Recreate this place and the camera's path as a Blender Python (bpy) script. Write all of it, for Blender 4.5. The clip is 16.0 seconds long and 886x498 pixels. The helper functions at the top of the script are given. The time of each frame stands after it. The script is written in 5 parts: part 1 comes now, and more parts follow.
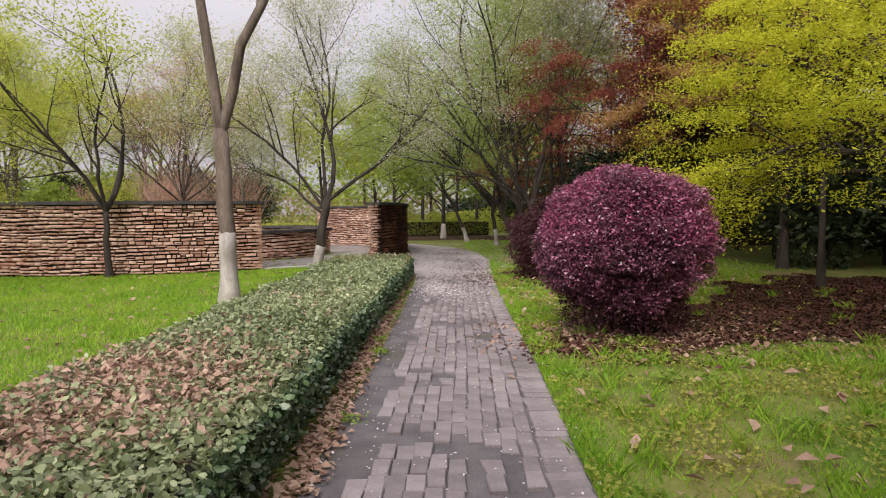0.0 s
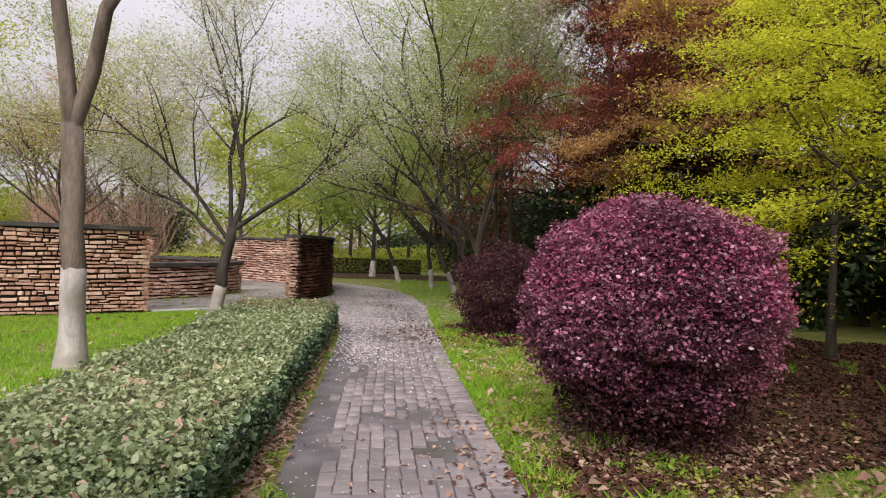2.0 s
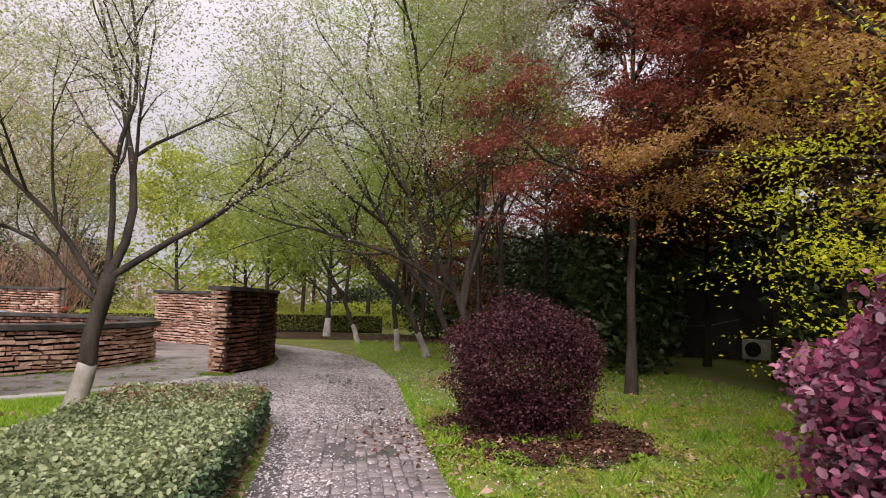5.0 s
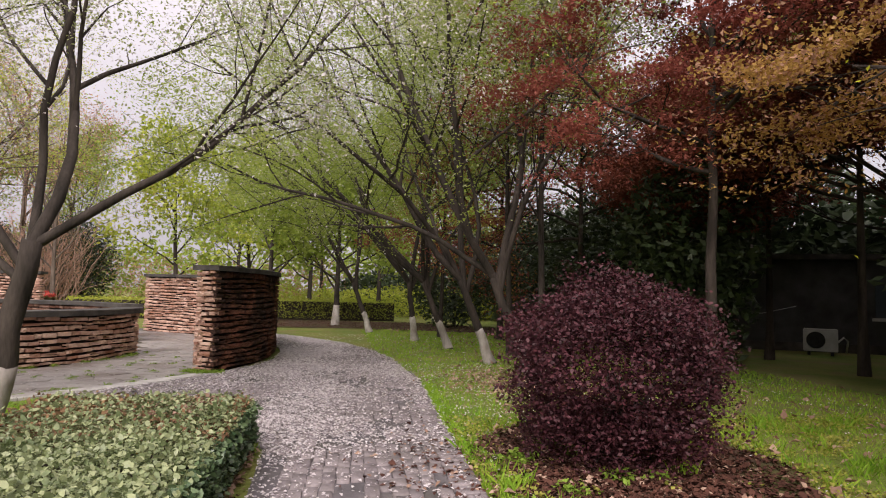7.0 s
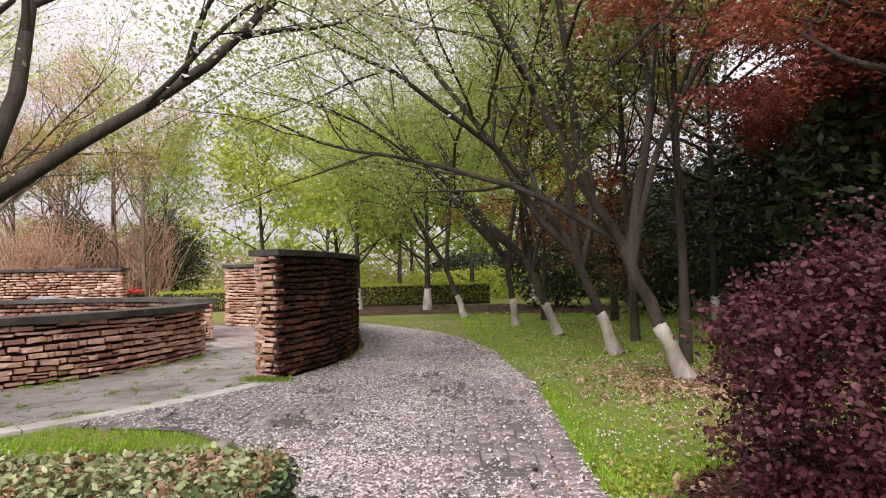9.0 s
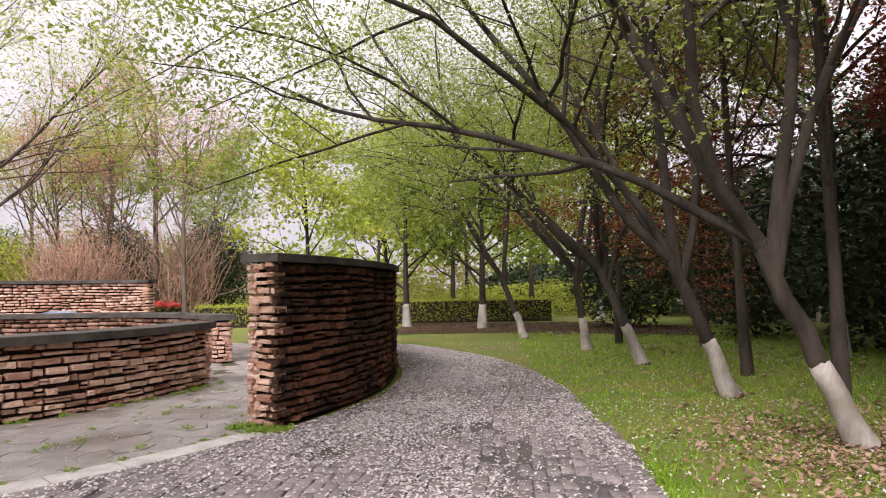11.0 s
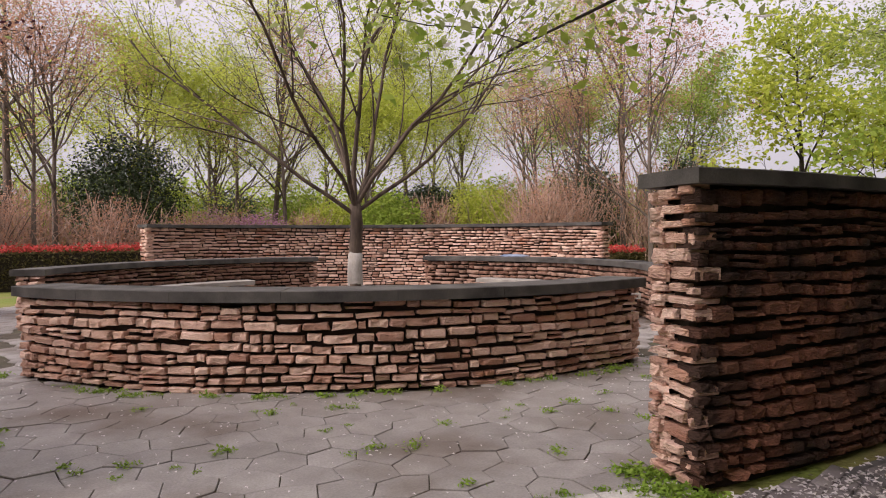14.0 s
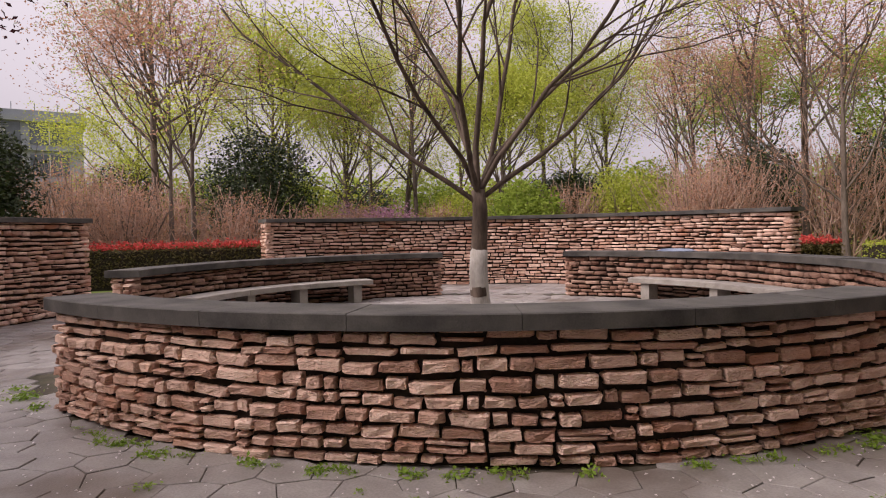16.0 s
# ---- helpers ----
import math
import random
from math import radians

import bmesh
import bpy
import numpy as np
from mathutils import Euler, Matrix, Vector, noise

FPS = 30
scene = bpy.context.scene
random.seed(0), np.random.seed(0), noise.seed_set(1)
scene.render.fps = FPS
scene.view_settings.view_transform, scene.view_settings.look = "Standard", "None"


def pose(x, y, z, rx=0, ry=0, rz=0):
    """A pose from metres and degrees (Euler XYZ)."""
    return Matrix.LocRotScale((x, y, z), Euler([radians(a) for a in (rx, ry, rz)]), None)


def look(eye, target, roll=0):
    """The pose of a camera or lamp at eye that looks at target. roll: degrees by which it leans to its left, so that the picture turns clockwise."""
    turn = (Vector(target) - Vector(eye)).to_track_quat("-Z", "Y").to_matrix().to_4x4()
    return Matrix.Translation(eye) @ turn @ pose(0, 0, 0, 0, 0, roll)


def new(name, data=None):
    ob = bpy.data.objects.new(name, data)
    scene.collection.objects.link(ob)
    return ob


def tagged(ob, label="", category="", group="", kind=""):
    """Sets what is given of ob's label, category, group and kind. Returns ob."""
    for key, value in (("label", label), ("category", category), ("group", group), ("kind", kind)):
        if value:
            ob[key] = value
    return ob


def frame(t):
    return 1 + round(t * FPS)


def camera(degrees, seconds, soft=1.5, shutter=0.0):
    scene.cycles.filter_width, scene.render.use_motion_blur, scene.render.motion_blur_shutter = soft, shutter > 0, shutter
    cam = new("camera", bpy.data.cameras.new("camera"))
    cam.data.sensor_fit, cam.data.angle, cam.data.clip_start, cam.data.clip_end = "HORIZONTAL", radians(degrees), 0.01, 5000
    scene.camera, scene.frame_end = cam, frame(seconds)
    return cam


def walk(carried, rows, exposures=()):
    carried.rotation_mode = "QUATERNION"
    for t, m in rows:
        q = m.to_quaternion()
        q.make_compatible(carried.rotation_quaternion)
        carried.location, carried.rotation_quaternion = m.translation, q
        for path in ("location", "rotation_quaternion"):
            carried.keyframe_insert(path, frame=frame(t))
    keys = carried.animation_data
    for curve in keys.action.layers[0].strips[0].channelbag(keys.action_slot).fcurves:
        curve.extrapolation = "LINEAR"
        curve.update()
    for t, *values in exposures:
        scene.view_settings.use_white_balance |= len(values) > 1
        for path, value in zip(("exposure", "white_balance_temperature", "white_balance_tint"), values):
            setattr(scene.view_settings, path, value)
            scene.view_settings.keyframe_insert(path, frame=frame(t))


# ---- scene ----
cam = camera(69.2, 16.0, soft=1.1)
METRES, EYE, TILT, LEAN, TURN = 20.0, 1.5, -3.2, 0.5, 0.0
ROWS = [
    (0.0, 0.0, 0.0, 0.0, -0.0, 0.0, -0.0),
    (0.5, -0.002, 0.0342, 0.0012, -3.67, -1.66, 0.98),
    (1.0, -0.0026, 0.0703, 0.0038, -2.32, -0.98, -1.24),
    (1.5, -0.0071, 0.1037, 0.0065, -3.29, -2.03, -1.3),
    (2.0, -0.0061, 0.1389, 0.0103, -6.54, 3.37, -1.86),
    (2.5, -0.0056, 0.1721, 0.0138, -12.58, 10.56, -3.69),
    (3.0, -0.0037, 0.2045, 0.0159, -14.18, 12.35, -2.46),
    (3.5, -0.0039, 0.2419, 0.017, -13.51, 11.58, -3.79),
    (4.0, -0.0039, 0.2767, 0.0184, -13.05, 9.41, -2.54),
    (4.5, -0.0027, 0.3115, 0.0215, -10.99, 8.58, -1.58),
    (7.0, -0.003, 0.4672, 0.0249, -9.64, 7.27, -1.52),
    (7.5, -0.0011, 0.5007, 0.0264, -10.29, 6.48, -0.83),
    (8.0, 0.0003, 0.5331, 0.0287, -9.08, 5.5, -1.23),
    (8.5, 0.0015, 0.5639, 0.0304, -4.86, 5.21, -0.16),
    (11.0, 0.0066, 0.7206, 0.0385, 3.75, 6.72, 0.17),
    (11.5, 0.004, 0.7534, 0.0397, 6.1, 5.86, -0.77),
    (12.0, 0.0002, 0.7811, 0.0416, 16.11, 4.91, -1.64),
    (12.5, -0.0036, 0.8086, 0.0438, 25.29, 2.16, -1.43),
    (13.0, -0.0099, 0.8321, 0.0462, 35.17, 1.15, 0.35),
    (13.5, -0.0154, 0.8575, 0.0477, 42.37, 0.21, -1.38),
    (14.0, -0.0266, 0.88, 0.0485, 45.19, 0.83, -2.28),
    (14.5, -0.042, 0.9024, 0.0483, 50.56, -0.91, -1.01),
    (15.0, -0.0625, 0.9226, 0.0496, 53.42, 0.36, -1.71),
    (15.5, -0.0855, 0.939, 0.0512, 56.37, -0.35, -0.72),
    (16.0, -0.1076, 0.9563, 0.0527, 57.62, -0.35, -1.88),
]
walk(cam, [(t, pose(0, 0, EYE, TILT, LEAN, TURN) @ pose(METRES * x, METRES * y, METRES * z, 90 + pitch, roll, yaw)) for t, x, y, z, yaw, pitch, roll in ROWS],
     exposures=[(0, 1.18, 6750, 14), (1.2, 1.22, 6700, 12), (3.5, 1.2, 6750, 18), (7, 1.27, 6900, 18), (8.5, 1.5, 6850, 18), (11, 1.62, 6750, 18), (12.3, 1.64, 6600, 18), (14, 1.27, 6800, 20), (16, 1.15, 6900, 23)])

# world: overcast sky, one soft sun
SUN_EL, SUN_AZ = 38.0, 210.0
world = bpy.data.worlds.new("overcast_sky")
scene.world = world
world.use_nodes = True
wt = world.node_tree
wt.nodes.clear()
w_out = wt.nodes.new("ShaderNodeOutputWorld")
w_bg = wt.nodes.new("ShaderNodeBackground")
w_sky = wt.nodes.new("ShaderNodeTexSky")
w_sky.sky_type, w_sky.sun_disc = "NISHITA", False
w_sky.sun_elevation, w_sky.sun_rotation = radians(SUN_EL), radians(SUN_AZ)
w_co = wt.nodes.new("ShaderNodeTexCoord")
w_no = wt.nodes.new("ShaderNodeTexNoise")
w_no.inputs["Scale"].default_value, w_no.inputs["Detail"].default_value = 2.2, 5.0
w_rp = wt.nodes.new("ShaderNodeValToRGB")
w_rp.color_ramp.elements[0].position, w_rp.color_ramp.elements[0].color = 0.3, (6.7, 6.6, 7.3, 1)
w_rp.color_ramp.elements[1].position, w_rp.color_ramp.elements[1].color = 0.75, (8.5, 8.35, 9.0, 1)
w_mx = wt.nodes.new("ShaderNodeMix")
w_mx.data_type = "RGBA"
w_mx.inputs[0].default_value = 0.93
wt.links.new(w_co.outputs["Generated"], w_no.inputs["Vector"])
wt.links.new(w_no.outputs["Fac"], w_rp.inputs["Fac"])
wt.links.new(w_sky.outputs["Color"], w_mx.inputs[6])
wt.links.new(w_rp.outputs["Color"], w_mx.inputs[7])
# an overcast sky is brighter towards the zenith
w_xyz, w_gr, w_ml = wt.nodes.new("ShaderNodeSeparateXYZ"), wt.nodes.new("ShaderNodeMapRange"), wt.nodes.new("ShaderNodeMix")
w_gr.inputs["To Min"].default_value, w_gr.inputs["To Max"].default_value = 0.53, 1.4
w_ml.data_type, w_ml.blend_type = "RGBA", "MULTIPLY"
w_ml.inputs[0].default_value = 1.0
wt.links.new(w_co.outputs["Generated"], w_xyz.inputs["Vector"])
wt.links.new(w_xyz.outputs["Z"], w_gr.inputs["Value"])
wt.links.new(w_mx.outputs[2], w_ml.inputs[6])
wt.links.new(w_gr.outputs["Result"], w_ml.inputs[7])
wt.links.new(w_ml.outputs[2], w_bg.inputs["Color"])
w_bg.inputs["Strength"].default_value = 0.059
wt.links.new(w_bg.outputs["Background"], w_out.inputs["Surface"])
sun_data = bpy.data.lights.new("sun", "SUN")
sun_data.energy, sun_data.angle, sun_data.color = 2.0, radians(40), (1.0, 0.96, 0.92)
sun = new("sun", sun_data)
sun.matrix_world = look((-24, -70, 60), (0, 0, 0))

# ---- materials ----


def material(name, c1, c2, scale=8.0, rough=0.85, bump=0.3, fine=60.0, island=0.0, obrand=0.0, stain=None, stain_amt=0.0,
             stain_scale=1.2, stain_from=0.5, translucent=0.0, spec=0.3, coords="Object", stretch=(1, 1, 1), bump_dist=0.01):
    """Two-colour surface: broad variation, fine grain, bump, optional per-piece tint and stains."""
    m = bpy.data.materials.new(name)
    m.use_nodes = True
    t = m.node_tree
    t.nodes.clear()
    N, L = t.nodes.new, t.links.new
    out, bs = N("ShaderNodeOutputMaterial"), N("ShaderNodeBsdfPrincipled")
    bs.inputs["Roughness"].default_value = rough
    bs.inputs["Specular IOR Level"].default_value = spec
    co, mp = N("ShaderNodeTexCoord"), N("ShaderNodeMapping")
    mp.inputs["Scale"].default_value = stretch
    if coords == "World":
        ge = N("ShaderNodeNewGeometry")
        L(ge.outputs["Position"], mp.inputs["Vector"])
    else:
        L(co.outputs[coords], mp.inputs["Vector"])
    n1, n2 = N("ShaderNodeTexNoise"), N("ShaderNodeTexNoise")
    n1.inputs["Scale"].default_value, n1.inputs["Detail"].default_value = scale, 4
    n2.inputs["Scale"].default_value, n2.inputs["Detail"].default_value = fine, 3
    L(mp.outputs["Vector"], n1.inputs["Vector"])
    L(mp.outputs["Vector"], n2.inputs["Vector"])
    rp = N("ShaderNodeMapRange")
    rp.inputs["From Min"].default_value, rp.inputs["From Max"].default_value = 0.32, 0.68
    L(n1.outputs["Fac"], rp.inputs["Value"])
    fac = rp.outputs["Result"]
    if island or obrand:
        if island:
            src = N("ShaderNodeNewGeometry").outputs["Random Per Island"]
        else:
            src = N("ShaderNodeObjectInfo").outputs["Random"]
        mi = N("ShaderNodeMix")
        mi.inputs[0].default_value = island or obrand
        L(fac, mi.inputs[2])
        L(src, mi.inputs[3])
        fac = mi.outputs[0]
    mc = N("ShaderNodeMix")
    mc.data_type = "RGBA"
    mc.inputs[6].default_value, mc.inputs[7].default_value = (*c1, 1), (*c2, 1)
    L(fac, mc.inputs[0])
    col = mc.outputs[2]
    gr = N("ShaderNodeMix")
    gr.data_type, gr.blend_type = "RGBA", "OVERLAY"
    gr.inputs[0].default_value = 0.35
    L(col, gr.inputs[6])
    L(n2.outputs["Fac"], gr.inputs[7])
    col = gr.outputs[2]
    if stain:
        n3 = N("ShaderNodeTexNoise")
        n3.inputs["Scale"].default_value, n3.inputs["Detail"].default_value = stain_scale, 6
        ge = N("ShaderNodeNewGeometry")
        L(ge.outputs["Position"], n3.inputs["Vector"])
        r3 = N("ShaderNodeMapRange")
        r3.inputs["From Min"].default_value, r3.inputs["From Max"].default_value = stain_from, stain_from + 0.18
        r3.inputs["To Max"].default_value = stain_amt
        L(n3.outputs["Fac"], r3.inputs["Value"])
        ms = N("ShaderNodeMix")
        ms.data_type = "RGBA"
        ms.inputs[7].default_value = (*stain, 1)
        L(r3.outputs["Result"], ms.inputs[0])
        L(col, ms.inputs[6])
        col = ms.outputs[2]
    L(col, bs.inputs["Base Color"])
    if bump:
        bp = N("ShaderNodeBump")
        bp.inputs["Strength"].default_value, bp.inputs["Distance"].default_value = bump, bump_dist
        ad = N("ShaderNodeMath")
        L(n1.outputs["Fac"], ad.inputs[0])
        L(n2.outputs["Fac"], ad.inputs[1])
        L(ad.outputs[0], bp.inputs["Height"])
        L(bp.outputs["Normal"], bs.inputs["Normal"])
    if translucent:
        tr, mx = N("ShaderNodeBsdfTranslucent"), N("ShaderNodeMixShader")
        L(col, tr.inputs["Color"])
        mx.inputs[0].default_value = translucent
        L(bs.outputs["BSDF"], mx.inputs[1])
        L(tr.outputs["BSDF"], mx.inputs[2])
        L(mx.outputs["Shader"], out.inputs["Surface"])
    else:
        L(bs.outputs["BSDF"], out.inputs["Surface"])
    return m


def leafy(name, c1, c2, translucent=0.35, rough=0.65, spec=0.2):
    return material(name, c1, c2, scale=0.8, rough=rough, bump=0, fine=30, island=0.65, translucent=translucent, spec=spec, coords="World")


STONE_LOOK = dict(scale=5, rough=0.9, bump=1.0, fine=38, coords="World", stretch=(1, 1, 2.6), stain=(0.46, 0.19, 0.10), stain_amt=0.6, stain_scale=2.2, stain_from=0.53, bump_dist=0.03)
M_STONE = material("red_sandstone", (0.33, 0.155, 0.105), (0.92, 0.665, 0.55), obrand=0.72, **STONE_LOOK)
M_STONE_J = material("red_sandstone_far", (0.33, 0.155, 0.105), (0.92, 0.665, 0.55), island=0.72, **STONE_LOOK)
# Darker copy of M_STONE: canopy shade put into the colour, plus algae stains.
M_STONE_W = material("algae_and_shade_sandstone", (0.065, 0.023, 0.015), (0.285, 0.12, 0.072), obrand=0.6, **dict(STONE_LOOK, stain=(0.03, 0.02, 0.016), stain_amt=0.85, stain_scale=1.3, stain_from=0.4))
M_STONE_WJ = material("algae_and_shade_sandstone_far", (0.065, 0.023, 0.015), (0.285, 0.12, 0.072), island=0.6, **dict(STONE_LOOK, stain=(0.03, 0.02, 0.016), stain_amt=0.85, stain_scale=1.3, stain_from=0.4))
# Inner ring faces: their shadow is put into a darker stone colour, with damp.
M_STONE_D = material("damp_shaded_sandstone", (0.17, 0.072, 0.046), (0.56, 0.36, 0.28), island=0.7, **dict(STONE_LOOK, stain=(0.05, 0.033, 0.026), stain_amt=0.6, stain_scale=1.5))
M_CORE = material("dark_joint_mortar", (0.018, 0.013, 0.011), (0.04, 0.028, 0.023), scale=6, rough=1, bump=0.5)
M_CAP = material("dark_coping_stone", (0.035, 0.032, 0.031), (0.095, 0.087, 0.08), scale=3, rough=0.75, bump=0.25, fine=80,
                 stain=(0.12, 0.11, 0.10), stain_amt=0.4, stain_scale=2.5)
M_BRICK = material("paving_brick", (0.14, 0.12, 0.127), (0.30, 0.262, 0.268), scale=7, rough=0.62, bump=0.4, fine=70, obrand=0.6,
                   stain=(0.13, 0.115, 0.11), stain_amt=0.6, stain_scale=0.9)
M_BRICK_J = material("paving_brick_far", (0.14, 0.12, 0.127), (0.30, 0.262, 0.268), scale=7, rough=0.62, bump=0.4, fine=70, island=0.6,
                     stain=(0.13, 0.115, 0.11), stain_amt=0.6, stain_scale=0.9)
M_TILE = material("grey_paving_slab", (0.19, 0.17, 0.16), (0.33, 0.305, 0.29), scale=4, rough=0.5, bump=0.3, fine=60, obrand=0.4,
                  stain=(0.10, 0.066, 0.045), stain_amt=0.75, stain_scale=0.8, spec=0.45)
M_TILE_J = material("grey_paving_slab_far", (0.19, 0.17, 0.16), (0.33, 0.305, 0.29), scale=4, rough=0.5, bump=0.3, fine=60, island=0.4,
                    stain=(0.10, 0.066, 0.045), stain_amt=0.75, stain_scale=0.8, spec=0.45)
M_BED = material("earth_bed", (0.045, 0.037, 0.028), (0.10, 0.082, 0.06), scale=5, rough=0.95, bump=0.6, coords="World",
                 stain=(0.05, 0.07, 0.02), stain_amt=0.5, stain_scale=1.5)
M_DIRT = material("path_dirt", (0.088, 0.08, 0.086), (0.155, 0.14, 0.146), scale=4, rough=0.9, bump=0.6, coords="World",
                  stain=(0.06, 0.06, 0.03), stain_amt=0.5, stain_scale=1.0)
M_KERB = material("pale_kerb_concrete", (0.36, 0.34, 0.33), (0.55, 0.53, 0.51), scale=4, rough=0.8, bump=0.3, fine=60,
                  stain=(0.20, 0.18, 0.14), stain_amt=0.5)
M_GROUND = material("lawn_soil", (0.11, 0.17, 0.025), (0.19, 0.19, 0.05), scale=0.9, rough=1, bump=0.8, fine=25, coords="World",
                    stain=(0.2, 0.14, 0.075), stain_amt=0.7, stain_scale=0.8, bump_dist=0.03)
M_GRASS = leafy("grass_blades", (0.12, 0.32, 0.02), (0.4, 0.55, 0.065), 0.45)
M_CLOVER = leafy("yellowing_clover", (0.2, 0.25, 0.03), (0.46, 0.43, 0.11), 0.4)
M_WEED = leafy("weed_leaves", (0.14, 0.26, 0.03), (0.3, 0.42, 0.07), 0.4)
M_BARK = material("grey_brown_bark", (0.075, 0.058, 0.046), (0.19, 0.15, 0.125), scale=5, rough=0.95, bump=0.7, fine=40, coords="World", stretch=(1, 1, 0.25))
M_BARK_D = material("dark_bark", (0.022, 0.018, 0.015), (0.065, 0.052, 0.045), scale=5, rough=0.95, bump=0.7, fine=40, coords="World", stretch=(1, 1, 0.25))
M_BARK_P = material("warm_brown_bark", (0.045, 0.032, 0.025), (0.13, 0.095, 0.075), scale=5, rough=0.95, bump=0.7, fine=40, coords="World", stretch=(1, 1, 0.25))
M_WASH = material("whitewash", (0.2, 0.18, 0.165), (0.48, 0.45, 0.42), scale=3, rough=0.9, bump=0.4, fine=40, coords="World", stretch=(1, 1, 0.3),
                  stain=(0.2, 0.17, 0.14), stain_amt=0.7, stain_scale=3)
# One hedge, two tones: sheen lightens the top colour, side shade darkens the other.
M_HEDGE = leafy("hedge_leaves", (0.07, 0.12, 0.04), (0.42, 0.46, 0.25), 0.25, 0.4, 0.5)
M_HEDGE_S = leafy("glossy_shaded_side_leaves", (0.025, 0.06, 0.03), (0.15, 0.22, 0.1), 0.15, 0.35, 0.6)
M_WITHER = leafy("withered_hedge_leaves", (0.11, 0.05, 0.03), (0.3, 0.19, 0.1), 0.2, 0.7)
M_TWIG_R = material("rose_brown_twigs", (0.26, 0.165, 0.125), (0.5, 0.34, 0.27), scale=6, rough=1, bump=0, coords="World")
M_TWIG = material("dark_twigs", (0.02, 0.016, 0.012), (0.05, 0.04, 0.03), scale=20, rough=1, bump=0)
M_DRY = leafy("dry_leaves", (0.19, 0.1, 0.068), (0.54, 0.38, 0.29), 0.2, 0.7)
M_PURPLE = leafy("purple_leaves", (0.02, 0.006, 0.016), (0.43, 0.14, 0.235), 0.15, 0.36, 0.7)
M_PLUM = leafy("young_red_purple_leaves", (0.16, 0.02, 0.06), (0.5, 0.12, 0.24), 0.3, 0.35, 0.6)
# Shade put into the leaf colour on shrubs; own dark red on the lawn tree.
M_PURPLE_D = leafy("dark_and_shaded_purple_leaves", (0.022, 0.008, 0.012), (0.115, 0.035, 0.045), 0.2, 0.55, 0.3)
M_YELLOW = leafy("yellow_green_leaves", (0.36, 0.40, 0.025), (0.72, 0.71, 0.07), 0.6)
M_LIME = leafy("fresh_green_leaves", (0.3, 0.38, 0.045), (0.58, 0.6, 0.12), 0.55)
M_PALE = leafy("pale_green_leaves", (0.24, 0.3, 0.1), (0.52, 0.55, 0.27), 0.55)
M_GREEN = leafy("green_leaves", (0.16, 0.25, 0.035), (0.42, 0.5, 0.1), 0.55)
M_EVER = leafy("evergreen_leaves", (0.014, 0.028, 0.012), (0.07, 0.1, 0.04), 0.15, 0.5, 0.4)
M_HSIDE = leafy("shaded_hedge_leaves", (0.05, 0.055, 0.02), (0.2, 0.15, 0.06), 0.3)
M_ORANGE = leafy("orange_maple_leaves", (0.31, 0.165, 0.045), (0.54, 0.35, 0.11), 0.5)
M_RED = leafy("red_maple_leaves", (0.17, 0.042, 0.034), (0.41, 0.135, 0.1), 0.5)
M_MULCH = leafy("dark_mulch_leaves", (0.045, 0.019, 0.015), (0.13, 0.056, 0.04), 0.1, 0.8)
M_SOIL = material("bare_brown_soil", (0.05, 0.03, 0.02), (0.11, 0.066, 0.042), scale=3, rough=1, bump=0.8, fine=40, coords="World", bump_dist=0.03,
                  stain=(0.08, 0.10, 0.02), stain_amt=0.7, stain_scale=0.9)
M_MAROON = leafy("maroon_maple_leaves", (0.1, 0.028, 0.021), (0.28, 0.088, 0.058), 0.45)
M_ROSE = leafy("rose_brown_leaves", (0.32, 0.16, 0.1), (0.6, 0.36, 0.25), 0.45)
M_PHOT = leafy("red_shoots", (0.40, 0.03, 0.03), (0.68, 0.12, 0.10), 0.3)
M_BLOSSOM = leafy("white_blossom", (0.58, 0.53, 0.545), (0.84, 0.79, 0.80), 0.35)
M_PINK = leafy("pink_blossom", (0.35, 0.15, 0.25), (0.55, 0.33, 0.42), 0.35)
M_BENCH = material("bench_slab", (0.23, 0.205, 0.185), (0.35, 0.32, 0.29), scale=4, rough=0.8, bump=0.3)
M_PLASTER = material("grey_render", (0.045, 0.045, 0.048), (0.09, 0.09, 0.093), scale=2, rough=0.9, bump=0.3, coords="World", stain=(0.05, 0.05, 0.05), stain_amt=0.5)
M_WHITE = material("white_enamel", (0.42, 0.42, 0.41), (0.6, 0.6, 0.59), scale=3, rough=0.5, bump=0.05)
M_BLACK = material("dark_grille", (0.015, 0.015, 0.017), (0.03, 0.03, 0.032), scale=9, rough=0.7, bump=0.1)
M_FACADE = material("pale_facade", (0.24, 0.265, 0.30), (0.33, 0.355, 0.395), scale=0.4, rough=0.7, bump=0.05, coords="World")
M_GLASS = material("dark_window_glass", (0.06, 0.075, 0.09), (0.12, 0.14, 0.16), scale=0.5, rough=0.15, bump=0, spec=0.6, coords="World")

# ---- mesh helpers ----


def mesh_from(name, verts, faces, mats, smooth=False, mat_ids=None):
    me = bpy.data.meshes.new(name)
    me.from_pydata([tuple(v) for v in verts], [], [tuple(f) for f in faces])
    for m in (mats if isinstance(mats, (list, tuple)) else [mats]):
        me.materials.append(m)
    if mat_ids is not None:
        me.polygons.foreach_set("material_index", np.asarray(mat_ids, dtype=np.int32))
    if smooth:
        me.polygons.foreach_set("use_smooth", np.ones(len(me.polygons), dtype=bool))
    me.update()
    return me


